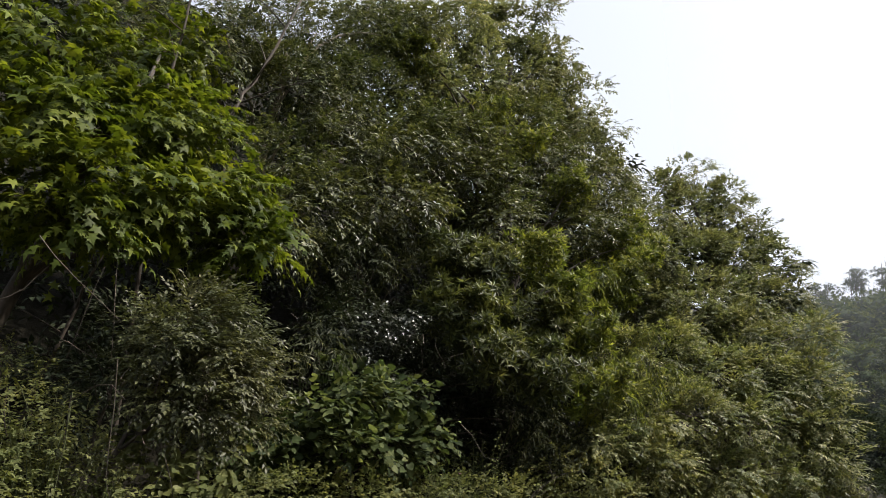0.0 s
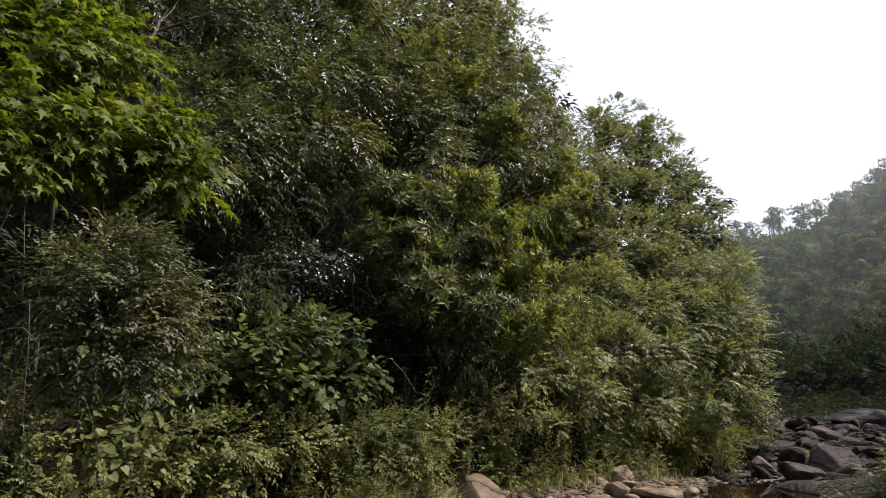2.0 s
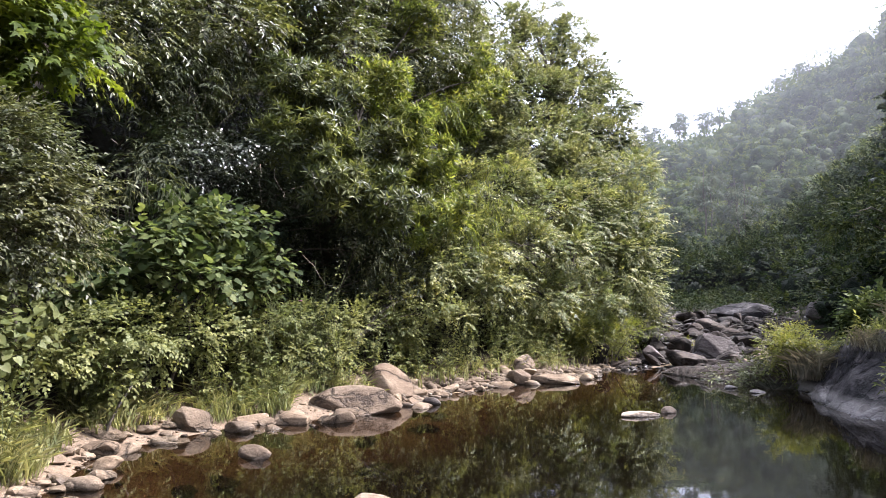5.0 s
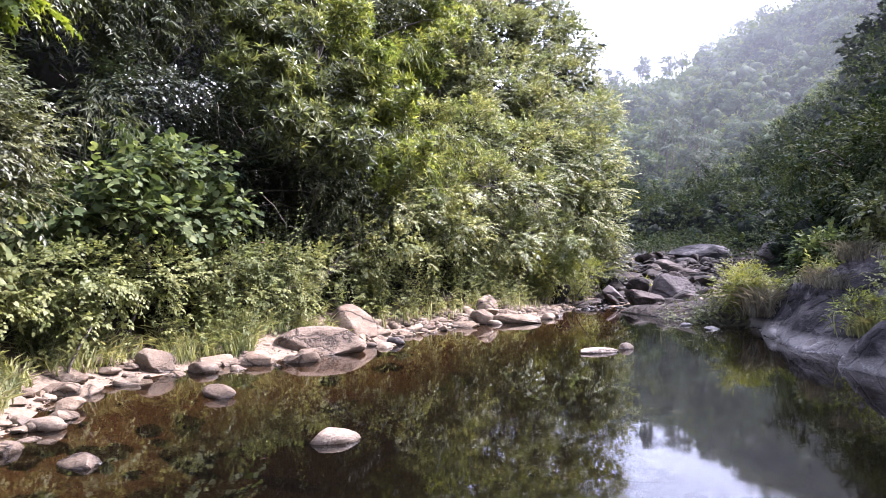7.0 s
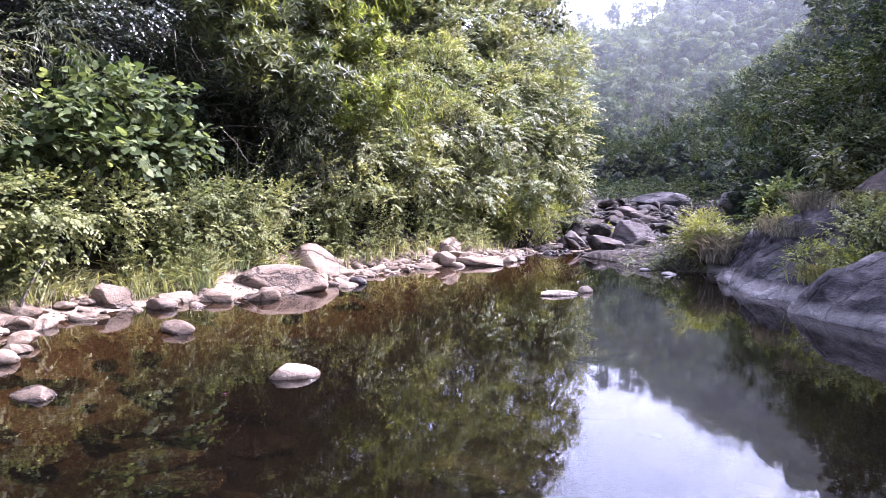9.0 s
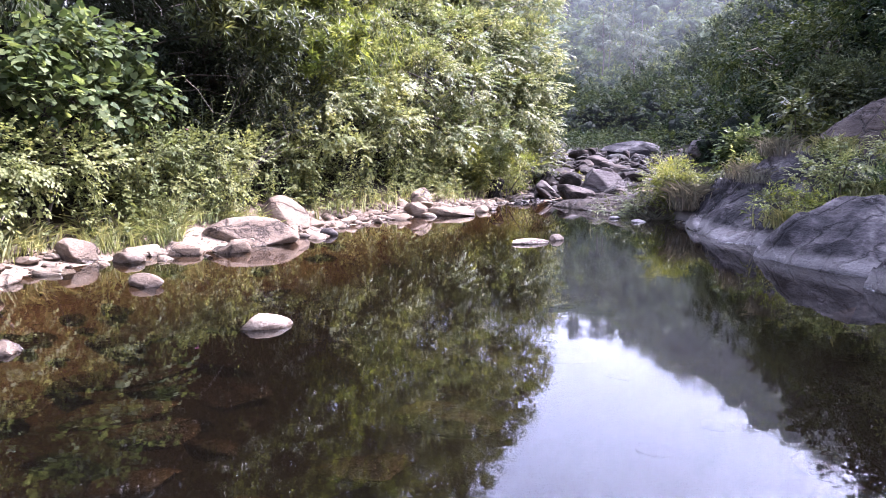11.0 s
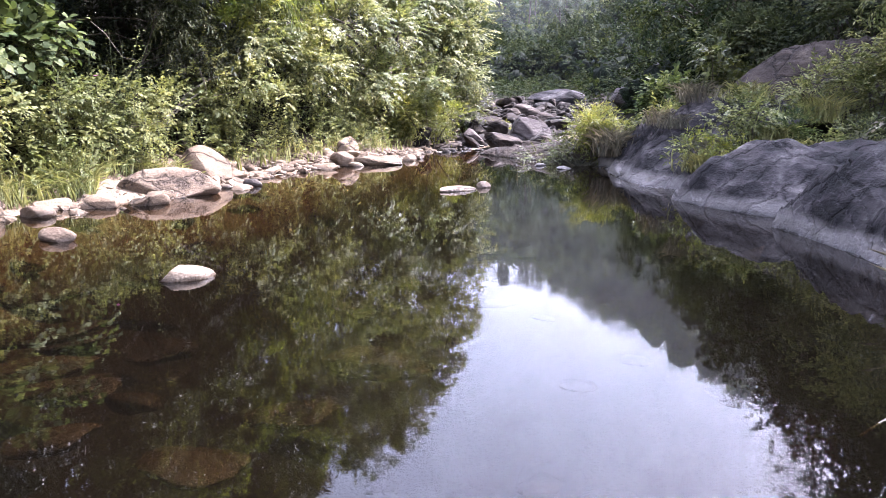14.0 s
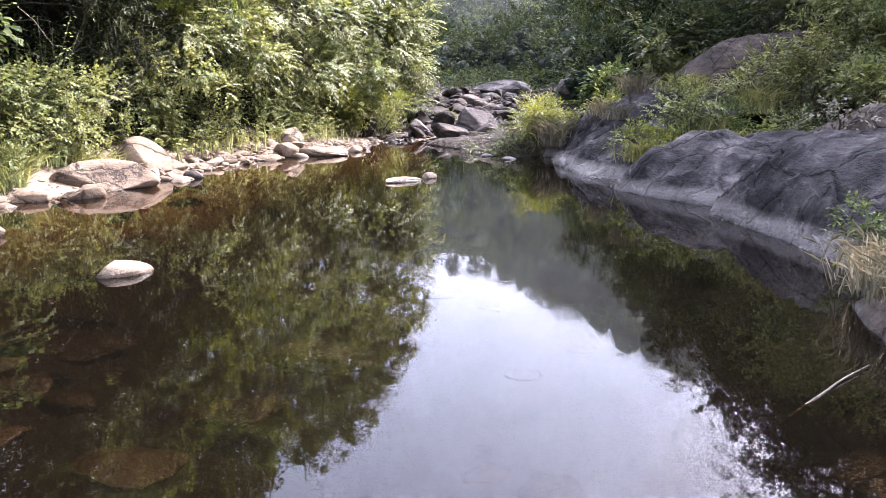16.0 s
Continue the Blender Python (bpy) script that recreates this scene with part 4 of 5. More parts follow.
tree("big_leaf_shrub", "tall shrub with large heart-shaped leaves on the bank", (-4.4, 9.9),
     [(-4.5, 9.5, 2.6, .42), (-4.1, 10.1, 2.85, .45), (-3.8, 11.0, 2.85, .42), (-4.2, 9.7, 2.1, .45), (-3.8, 10.7, 2.1, .5), (-4.7, 9.1, 2.1, .4),
      (-5.0, 8.7, 1.9, .35), (-3.5, 11.5, 2.3, .35), (-4.4, 10.4, 3.2, .3)],
     LEAF_HEART, 17, 4, .36, .105, .10, "heart", .2, girth=.03, flat=.6, flop=.25, category="shrub", facing=.35)

tree("big_leaf_shrub", "bright heart-leaved shrub among the weeds", (-5.1, 7.0),
     [(-4.65, 6.6, 1.4, .36), (-4.6, 7.15, 1.85, .34), (-4.25, 6.95, 1.25, .3), (-5.1, 7.05, 1.9, .34), (-4.9, 6.6, 1.65, .3)],
     LEAF_HERB, 14, 4, .28, .085, .07, "heart", .25, girth=.018, flat=.75, flop=.5, category="shrub", shift=(-.3, .15))
tree("leafy_shrub", "dense light green small-leaved shrub on the bank", (-4.4, 8.3),
     [(-4.3, 7.9, 1.35, .38), (-4.0, 8.5, 1.35, .4), (-3.8, 9.2, 1.3, .4), (-4.05, 8.2, .9, .34), (-3.5, 9.8, 1.25, .38), (-3.85, 8.9, 1.0, .3), (-4.5, 7.5, 1.1, .34)],
     LEAF_HERB, 34, 8, .24, .052, .034, "oval", .2, girth=.018, flop=.4, category="shrub", shift=(-.42, .2))
tree("leafy_shrub", "dense light green small-leaved shrub on the bank", (-2.9, 11.6),
     [(-3.0, 10.9, 1.35, .4), (-2.5, 11.7, 1.3, .42), (-1.9, 12.6, 1.3, .42), (-2.8, 11.4, .95, .38), (-1.2, 13.4, 1.2, .4), (-2.2, 12.2, 1.0, .34), (-1.15, 13.3, 1.7, .34), (-.45, 13.7, 1.7, .34), (.1, 14.2, 1.4, .32)],
     LEAF_HERB, 34, 8, .24, .054, .035, "oval", .2, girth=.018, flop=.4, category="shrub", shift=(-.4, .3))


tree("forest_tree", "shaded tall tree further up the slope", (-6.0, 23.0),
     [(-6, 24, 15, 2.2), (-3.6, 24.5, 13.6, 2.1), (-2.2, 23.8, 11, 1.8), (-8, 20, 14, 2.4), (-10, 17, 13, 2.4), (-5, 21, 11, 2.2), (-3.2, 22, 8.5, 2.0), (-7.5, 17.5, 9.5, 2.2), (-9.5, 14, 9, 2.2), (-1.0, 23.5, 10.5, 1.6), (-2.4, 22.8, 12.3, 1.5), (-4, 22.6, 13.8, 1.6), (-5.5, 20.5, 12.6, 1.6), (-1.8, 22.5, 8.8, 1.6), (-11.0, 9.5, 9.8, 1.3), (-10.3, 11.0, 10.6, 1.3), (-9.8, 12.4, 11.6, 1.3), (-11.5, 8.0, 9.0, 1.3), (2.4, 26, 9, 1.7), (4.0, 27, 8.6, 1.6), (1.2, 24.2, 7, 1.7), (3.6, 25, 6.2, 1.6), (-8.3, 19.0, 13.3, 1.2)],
     LEAF_SHADED, 1.9, 9, .8, .24, .1, girth=.22)


def bamboo_arch(base, tips, mat, leaf, width, label, twigs=46, droop=.75):
    """Slender culms rising and bowing over, with hanging twigs of long narrow leaves along their outer half."""
    bx, by = base
    o = np.array([bx, by, gh(bx, by) - .1])
    root = thing("arching_bamboo", *o, label, "bamboo")
    leaves = []
    for tip in tips:
        tip = np.array(tip, float)
        top = o * .35 + tip * .65
        top[2] = max(tip[2] + .9, o[2] + 1.5)
        t = np.linspace(0, 1, 14)[:, None]
        line = o * (1 - t) ** 2 + 2 * t * (1 - t) * top + tip * t * t
        part("culm", np_mesh("culm", *(lambda v, f: (v - o, f))(*tube(line, np.linspace(.016, .004, 14), 5)), STEM), root)
        at = rng.uniform(.42, 1.0, twigs)
        b = np.stack([np.interp(at, t[:, 0], line[:, k]) for k in range(3)], -1)
        way = unit(line[-1] - line[7]) * .6 + rng.normal(0, .5, (twigs, 3)) + np.array([0, 0, -.25])
        leaves.append(sprays(b, way, 8, .42, leaf, width, droop, 38, .7))
    v, f = join(leaves)
    part("foliage", np_mesh("foliage", v - o, f, mat, False), root)


bamboo_arch((-1.6, 17.2), [(-.55, 14.9, 3.9), (.05, 15.3, 4.1), (.75, 15.6, 3.8), (.5, 16.0, 4.8), (-.2, 15.0, 3.2), (.3, 15.6, 3.4), (-.9, 14.6, 4.6)], LEAF_SPRAY, .17, .022, "yellow-green bamboo arching and drooping over the bank")
bamboo_arch((-2.8, 16.2), [(-1.4, 14.4, 5.3), (-1.1, 14.6, 4.2), (-1.7, 14.0, 4.7), (-.6, 14.8, 5.8)], LEAF_SPRAY, .17, .022, "yellow-green bamboo arching and drooping over the bank")
bamboo_arch((-5.6, 10.8), [(-4.7, 9.8, 3.75), (-4.65, 9.4, 3.4), (-4.45, 10.0, 3.5), (-4.85, 9.2, 3.2), (-4.35, 9.7, 3.25)], LEAF_GREY, .16, .026, "pale bamboo spray with long narrow leaves", 13, .3)


# ---- left slope behind the front trees ----
def scatter(n, x0, x1, y0, y1, ok, seed):
    g = np.random.default_rng(seed)
    p = np.stack([g.uniform(x0, x1, n), g.uniform(y0, y1, n)], -1)
    h = ground_height(p[:, 0], p[:, 1])
    keep = ok(p[:, 0], p[:, 1])
    return np.column_stack([p, h])[keep]


sl = scatter(900, -18, 8, 3, 40, lambda x, y: (signed(LEFT_BANK, x, y) > 3.7) & (signed(LEFT_BANK, x, y) < 12), 31)
sm = []
for x, y, z in sl[:190]:
    r = rng.uniform(1.0, 1.9)
    sm.append((x, y, z + rng.uniform(0.3, 2.2), r))
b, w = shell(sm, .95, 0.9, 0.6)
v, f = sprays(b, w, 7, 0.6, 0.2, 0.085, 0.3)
tagged(new("slope_woods", np_mesh("slope_woods", v, f, LEAF_SHADED, False)), "dense shaded forest undergrowth on the slope", "woods", kind="stuff")


# ---- undergrowth on the left bank ----
def herb_parts(seed, height, kind, leaf, width, mat):
    """A leafy herb: a few leaning stems with paired leaves, smaller towards the tip."""
    g = np.random.default_rng(seed)
    stems, P, A, N, L = [], [], [], [], []
    for k in range(g.integers(3, 6)):
        hh = height * g.uniform(.65, 1.05)
        a = g.uniform(0, 6.28)
        lean = g.uniform(.05, .4) * hh
        tip = np.array([math.cos(a) * lean, math.sin(a) * lean, hh])
        foot = np.array([g.normal(0, .05), g.normal(0, .05), -.05])
        line = bend(foot, tip, 0.05 * hh, 5, 0.04, seed + k)
        stems.append(tube(line, np.linspace(.006, .0025, 5), 3))
        nodes = int(hh / 0.058) + 3
        for j in range(nodes):
            t = 0.18 + 0.82 * j / (nodes - 1)
            c = foot + (tip - foot) * t
            th = j * 1.57 + g.uniform(-.4, .4)
            for s in (0, math.pi):
                d = np.array([math.cos(th + s), math.sin(th + s), g.uniform(-.6, .25)])
                P.append(c + d * 0.02)
                A.append(d)
                N.append(np.array([d[0] * .7, d[1] * .7, 1.0]) + g.normal(0, .25, 3))
                L.append(leaf * (1.15 - 0.55 * t) * g.uniform(.75, 1.2))
    L = np.array(L)
    return join(stems), leaf_arrays(kind, np.array(P), np.array(A), unit(np.array(N)), L, L * width)


HERBS = []
for k in range(14):
    hgt = [.55, .75, .95, 1.15, .65, .85, 1.25][k % 7]
    big = k % 4 == 3
    (sv, sf), (lv, lf) = herb_parts(300 + k, hgt, "heart" if big else "oval", .10 if big else .058, .85 if big else .58, LEAF_HERB)
    HERBS.append((np_mesh("stem", sv, sf, STEM), np_mesh("foliage", lv, lf, LEAF_HERB, False), big))
hr = np.random.default_rng(8)
HERB_LINE = LEFT_BANK[3:16]
HERB_LEN = sum(math.dist(a, b) for a, b in zip(HERB_LINE[:-1], HERB_LINE[1:]))
for k in range(298):
    x, y, nx, ny = along(HERB_LINE, 0, HERB_LEN, hr.uniform() ** 1.35)
    off = hr.uniform(0.85, 2.3)
    x, y = x + nx * off, y + ny * off
    if any(math.hypot(x - a, y - b) < r for a, b, r in ((-2.0, 10.8, .9), (-1.45, 12.4, .8))):
        continue
    st, fo, big = HERBS[k % 14]
    th = thing("leafy_herb", x, y, gh(x, y), "light green heart-leaved herb on the bank" if big else "light green leafy herb on the bank", "plant", "herbs on the bank")
    sc = hr.uniform(.75, 1.05) * (0.8 + 0.4 * off)
    th.matrix_basis = pose(x, y, gh(x, y), hr.uniform(-8, 8), hr.uniform(-8, 8), hr.uniform(0, 360)) @ Matrix.Scale(sc, 4)
    part("stem", st, th)
    part("foliage", fo, th)


CLEAR = [(-2.0, 10.8, .85), (-1.45, 12.4, .7), (-3.74, 9.2, .4)]


def clear_of(p):
    """True for points that keep off the big shore stones and the air in front of them."""
    ok = np.ones(len(p), bool)
    for x, y, r in CLEAR:
        ok &= np.hypot(p[:, 0] - x, p[:, 1] - y) > r
    return ok


def bank_points(n, o0, o1, seed, line=None, length=None, power=1.0):
    g = np.random.default_rng(seed)
    q = []
    for _ in range(n):
        x, y, nx, ny = along(line or HERB_LINE, 0, length or HERB_LEN, g.uniform() ** power)
        off = g.uniform(o0, o1)
        q.append((x + nx * off, y + ny * off))
    q = np.array(q)
    q = q[clear_of(q)]
    return np.column_stack([q, ground_height(q[:, 0], q[:, 1])])


ug = bank_points(15500, 0.75, 4.1, 41, power=1.25)
ug = ug[rng.permutation(len(ug))]
ug[:, 2] += rng.uniform(0.0, 1.0, len(ug)) * np.interp(signed(LEFT_BANK, ug[:, 0], ug[:, 1]), [.75, 1.2, 1.9, 3.0, 4.1], [.3, 1.15, 1.7, 1.6, 1.2])
ug = ug[outside_hollows(ug)]
v, f = sprays(ug, unit(rng.normal(0, .6, (len(ug), 3)) + np.array([.35, -.5, .55])), 8, .21, .053, .034, .25, flop=.45, face=np.array([.6, -.25, .55]))
tagged(new("undergrowth", np_mesh("undergrowth", v, f, LEAF_HERB, False)), "tangle of light green weeds along the bank", "undergrowth", kind="stuff")


def blades(pts, height, width, lean, seed):
    g = np.random.default_rng(seed)
    n = len(pts)
    a = g.uniform(0, 6.28, n)
    d = np.stack([np.cos(a) * lean * g.uniform(.3, 1.5, n), np.sin(a) * lean * g.uniform(.3, 1.5, n), np.ones(n)], -1)
    h = height * g.uniform(.25, 1.25, n)
    lo = leaf_arrays("lance", pts, d, unit(np.stack([-np.sin(a), np.cos(a), 0 * a], -1)), h, np.full(n, width))
    q = pts + unit(d) * (h * .75)[:, None]
    d2 = d * np.array([2.2, 2.2, 0.45])
    hi = leaf_arrays("lance", q, d2, unit(np.stack([0 * a, 0 * a, 1 + 0 * a], -1)), h * .6, np.full(n, width * .8))
    return join([lo, hi])


gp = bank_points(15000, 0.45, 1.35, 43)
gp = gp[(gp[:, 1] < 11.8) | (np.arange(len(gp)) % 8 == 0)]
tagged(new("bank_grass", np_mesh("bank_grass", *blades(gp, .32, .0055, .45, 44), GRASS, False)), "long arching grass at the foot of the bank", "grass", kind="stuff")

# pink flowers among the weeds
FLOWERS = [(-4.78, 7.0, 1.37), (-5.06, 5.7, 1.17), (-2.86, 11.3, 1.7), (-4.75, 6.7, 1.2)]
fv, ff = leaf_arrays("oval", np.zeros((5, 3)), np.stack([np.cos(np.arange(5) * 1.257), np.sin(np.arange(5) * 1.257), np.full(5, .5)], -1), np.tile([0, 0, 1.0], (5, 1)), np.full(5, .042), np.full(5, .036))
FLOWER = np_mesh("petals", fv, ff, PETAL, False)
sv, sf = tube(bend((0, 0, -.5), (0, 0, 0), 0, 4), np.full(4, .003), 4)
FSTEM = np_mesh("stem", sv, sf, STEM)
for x, y, z in FLOWERS:
    th = thing("pink_flower", x, y, z, "small pink wild flower among the weeds", "flower")
    part("petals", FLOWER, th)
    part("stem", FSTEM, th)


# bare twigs and leaning saplings in the thicket
tw = np.random.default_rng(61)
TWIG_AT = bank_points(170, 0.9, 3.2, 62)
pieces = []
for x, y, z in TWIG_AT:
    p = np.array([x, y, z + tw.uniform(.6, 3.6)])
    q = p + np.array([tw.normal(.15, .35), tw.normal(-.15, .35), tw.normal(-.25, .6)])
    pieces.append(tube(bend(p, q, tw.normal(0, .12), 5, .08, int(x * 40)), np.linspace(.007, .003, 5), 3))
tagged(new("bare_twigs", np_mesh("bare_twigs", *join(pieces), BARK)), "thin brown bare twigs and vines in the thicket", "twigs", kind="stuff")
for pts, r in (([(-7.0, 7.8, .5), (-6.83, 7.8, 1.9), (-6.45, 7.8, 3.5)], .03), ([(-7.6, 7.2, 1.2), (-7.4, 7.5, 3.0), (-7.2, 7.9, 4.6)], .035),
               ([(-6.0, 9.0, 2.5), (-6.2, 8.9, 7.0), (-6.1, 9.4, 8.0), (-5.9, 10.3, 10.2)], .04), ([(-7.4, 8.9, 3.0), (-7.2, 8.6, 7.5), (-7.3, 9.2, 10.6)], .035)):
    pts = [(pts[0][0], pts[0][1], gh(pts[0][0], pts[0][1]) - .1)] + list(pts[1:])
    line = np.concatenate([bend(a, b, 0, 6, .06, k)[(0 if k == 0 else 1):] for k, (a, b) in enumerate(zip(pts[:-1], pts[1:]))])
    o = line[0]
    th = thing("bare_sapling", *o, "thin leaning bare sapling with pale bark", "tree")
    part("trunk", np_mesh("trunk", *(lambda a, b: (a - o, b))(*tube(line, np.linspace(r, r * .5, len(line)), 7)), BARK), th)
    for k in range(4):
        j = int(len(line) * (.45 + .13 * k))
        e = line[j] + np.array([tw.normal(0, .5), tw.normal(0, .5), tw.uniform(.2, .8)])
        part("branch", np_mesh("branch", *(lambda a, b: (a - o, b))(*tube(bend(line[j], e, .05, 5, .06, k), np.linspace(r * .4, r * .12, 5), 5)), BARK), th)

# ---- right bank bedrock ----
ROCK_TOPS = []


def along_curve(points, n):
    """n points of a smooth curve through a few guide points."""
    p = np.asarray(points, float)
    t = np.concatenate([[0], np.cumsum(np.linalg.norm(np.diff(p, axis=0), axis=1))])
    tan = np.gradient(p, t, axis=0)
    u = np.linspace(0, t[-1], n)
    k = np.clip(np.searchsorted(t, u, side="right") - 1, 0, len(t) - 2)
    h = (t[k + 1] - t[k])[:, None]
    w = ((u - t[k]) / h[:, 0])[:, None]
    return (2 * w ** 3 - 3 * w * w + 1) * p[k] + (w ** 3 - 2 * w * w + w) * h * tan[k] + (-2 * w ** 3 + 3 * w * w) * p[k + 1] + (w ** 3 - w * w) * h * tan[k + 1]


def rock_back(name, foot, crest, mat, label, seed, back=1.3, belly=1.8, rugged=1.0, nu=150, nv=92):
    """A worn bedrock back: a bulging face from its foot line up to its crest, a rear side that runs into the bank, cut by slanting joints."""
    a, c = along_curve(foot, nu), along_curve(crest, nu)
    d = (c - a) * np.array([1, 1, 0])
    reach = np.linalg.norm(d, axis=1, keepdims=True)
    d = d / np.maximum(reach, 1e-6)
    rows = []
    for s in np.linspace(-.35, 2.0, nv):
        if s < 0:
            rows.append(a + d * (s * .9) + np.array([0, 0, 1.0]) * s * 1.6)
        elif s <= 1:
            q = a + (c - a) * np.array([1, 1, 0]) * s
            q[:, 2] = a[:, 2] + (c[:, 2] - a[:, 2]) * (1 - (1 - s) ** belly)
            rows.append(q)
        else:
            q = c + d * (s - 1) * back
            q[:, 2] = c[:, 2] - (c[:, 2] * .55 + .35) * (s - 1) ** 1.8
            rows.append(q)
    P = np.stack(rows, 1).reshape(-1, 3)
    above = sstep(-.25, .15, P[:, 2])
    # broad hollows and swells, then slanting layers that break off in small steps
    P[:, 2] += rugged * above * (.11 * fbm(P * .9 + seed, 3, seed) + .05 * fbm(P * 2.6 + seed, 4, seed + 5))
    w = P @ np.array([0.55, -0.9, 1.5]) + 0.30 * fbm(P * 1.0 + seed, 3, seed + 9)
    w2 = P @ np.array([0.95, 0.5, 0.7]) + 0.35 * fbm(P * 0.8 + seed, 3, seed + 11)
    fr, fr2 = (w / 0.27) % 1.0, (w2 / 0.8) % 1.0
    amp = np.clip(.35 + 1.1 * vnoise(P * 1.2 + seed, seed + 13), 0, 1)
    P[:, 2] += rugged * above * (.10 * amp * (fr - .5) * sstep(1.0, .90, fr) + .13 * (1 - amp) * (fr2 - .5) * sstep(1.0, .93, fr2))
    P[:, 2] += .016 * rugged * (1 - np.abs(fbm(P * 7, 3, seed + 6)))
    i = (np.arange(nu - 1)[:, None] * nv + np.arange(nv - 1)[None]).ravel()
    f = np.stack([i, i + nv, i + nv + 1, i + 1], -1)
    o = np.array([*a[nu // 2][:2], 0.0])
    ROCK_TOPS.append(P[::3])
    ob = new(name, crisp(np_mesh(name, P - o, f, mat), 48))
    ob.location = o
    return tagged(ob, label, "rock", "bedrock of the bank")


def rock_top(x, y):
    """Height of the rock or ground under a point of the right bank."""
    best = gh(x, y)
    for q in ROCK_TOPS:
        near = np.hypot(q[:, 0] - x, q[:, 1] - y) < 0.12
        if near.any():
            best = max(best, float(q[near, 2].mean()))
    return best


GREY_LABEL = "rounded purple-grey bedrock back with a pale waterline"
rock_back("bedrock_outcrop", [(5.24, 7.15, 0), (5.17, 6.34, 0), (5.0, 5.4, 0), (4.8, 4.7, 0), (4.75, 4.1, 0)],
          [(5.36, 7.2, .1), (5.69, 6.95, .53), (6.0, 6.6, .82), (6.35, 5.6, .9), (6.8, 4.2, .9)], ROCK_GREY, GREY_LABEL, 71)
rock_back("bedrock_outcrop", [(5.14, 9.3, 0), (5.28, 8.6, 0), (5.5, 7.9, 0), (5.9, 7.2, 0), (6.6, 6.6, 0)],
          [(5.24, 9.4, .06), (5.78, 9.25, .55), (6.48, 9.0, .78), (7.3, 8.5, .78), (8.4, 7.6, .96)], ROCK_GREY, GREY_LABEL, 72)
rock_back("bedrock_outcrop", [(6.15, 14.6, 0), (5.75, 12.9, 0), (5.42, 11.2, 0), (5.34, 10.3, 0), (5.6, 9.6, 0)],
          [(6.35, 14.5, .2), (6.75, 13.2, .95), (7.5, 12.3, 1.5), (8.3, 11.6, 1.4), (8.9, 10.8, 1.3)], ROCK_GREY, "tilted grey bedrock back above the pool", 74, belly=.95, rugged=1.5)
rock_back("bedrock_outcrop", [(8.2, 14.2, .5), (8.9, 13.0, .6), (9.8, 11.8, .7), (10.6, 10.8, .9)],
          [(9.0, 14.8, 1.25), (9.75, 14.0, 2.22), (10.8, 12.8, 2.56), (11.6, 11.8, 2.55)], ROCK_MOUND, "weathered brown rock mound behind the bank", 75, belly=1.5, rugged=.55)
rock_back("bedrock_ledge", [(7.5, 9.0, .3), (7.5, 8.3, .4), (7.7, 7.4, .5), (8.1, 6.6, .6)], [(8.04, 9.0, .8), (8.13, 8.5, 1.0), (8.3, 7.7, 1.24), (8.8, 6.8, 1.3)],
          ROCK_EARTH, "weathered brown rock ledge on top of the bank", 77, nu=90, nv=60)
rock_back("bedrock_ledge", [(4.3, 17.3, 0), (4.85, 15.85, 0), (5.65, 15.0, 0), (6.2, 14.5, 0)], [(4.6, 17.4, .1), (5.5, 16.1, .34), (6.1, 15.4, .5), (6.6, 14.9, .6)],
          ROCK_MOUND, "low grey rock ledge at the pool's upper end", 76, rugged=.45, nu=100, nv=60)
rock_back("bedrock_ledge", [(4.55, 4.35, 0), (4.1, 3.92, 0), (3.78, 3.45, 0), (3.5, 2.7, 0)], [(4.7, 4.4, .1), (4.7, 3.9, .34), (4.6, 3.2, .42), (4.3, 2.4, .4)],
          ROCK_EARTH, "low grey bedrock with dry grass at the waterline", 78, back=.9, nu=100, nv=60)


# ---- right bank plants ----
def shrub(name, label, x, y, r, h, mat, per, n, reach, leaf, width, kind="lance", droop=.2, girth=.025, category="shrub", lumps=5, lift=.3):
    z = rock_top(x, y) - .03
    g = np.random.default_rng(int(abs(x * 31 + y * 17) * 10))
    ms = [(x + g.normal(0, r * .45), y + g.normal(0, r * .45), z + h * g.uniform(.3, .8), r * g.uniform(.45, .65)) for _ in range(lumps)]
    root = thing(name, x, y, z, label, category)
    o = np.array([x, y, z])
    for m in ms:
        vv, fa = tube(bend(o + np.array([0, 0, -.3]), np.array(m[:3]), 0.1, 6, .08, int(m[0] * 9)), np.linspace(girth, girth * .3, 6), 5)
        part("stem", np_mesh("stem", vv - o, fa, BARK), root)
    bb, ww = shell(ms, per, .95, .35, lift)
    vv, fa = sprays(bb, ww, n, reach, leaf, width, droop, 55, .3, kind)
    part("foliage", np_mesh("foliage", vv - o, fa, mat, False), root)
    return root


shrub("river_bush", "bright yellow-green bush hanging over the shore", 3.3, 18.8, .7, 1.7, LEAF_YELLOW, 46, 8, .3, .08, .03, lumps=9)
shrub("river_bush", "olive green bush beside the cascade", 4.2, 21.2, .9, 2.2, LEAF_OLIVE, 34, 8, .36, .12, .045, lumps=8)
shrub("yellow_bush", "bushy shrub with yellow-green sunlit leaves", 6.15, 14.35, .5, 1.2, LEAF_YELLOW, 80, 9, .22, .06, .026, lumps=10)
shrub("river_bush", "olive green bush on the rock ledge", 5.6, 14.9, .42, .75, LEAF_OLIVE, 60, 8, .25, .08, .026)
shrub("river_bush", "olive green bush beside the bedrock", 6.9, 14.5, .5, .95, LEAF_OLIVE, 50, 7, .28, .08, .032)
shrub("river_sprig", "small bright green sprig among the cascade boulders", 6.15, 21.9, .2, .45, LEAF_YELLOW, 40, 6, .18, .08, .03, lumps=4)
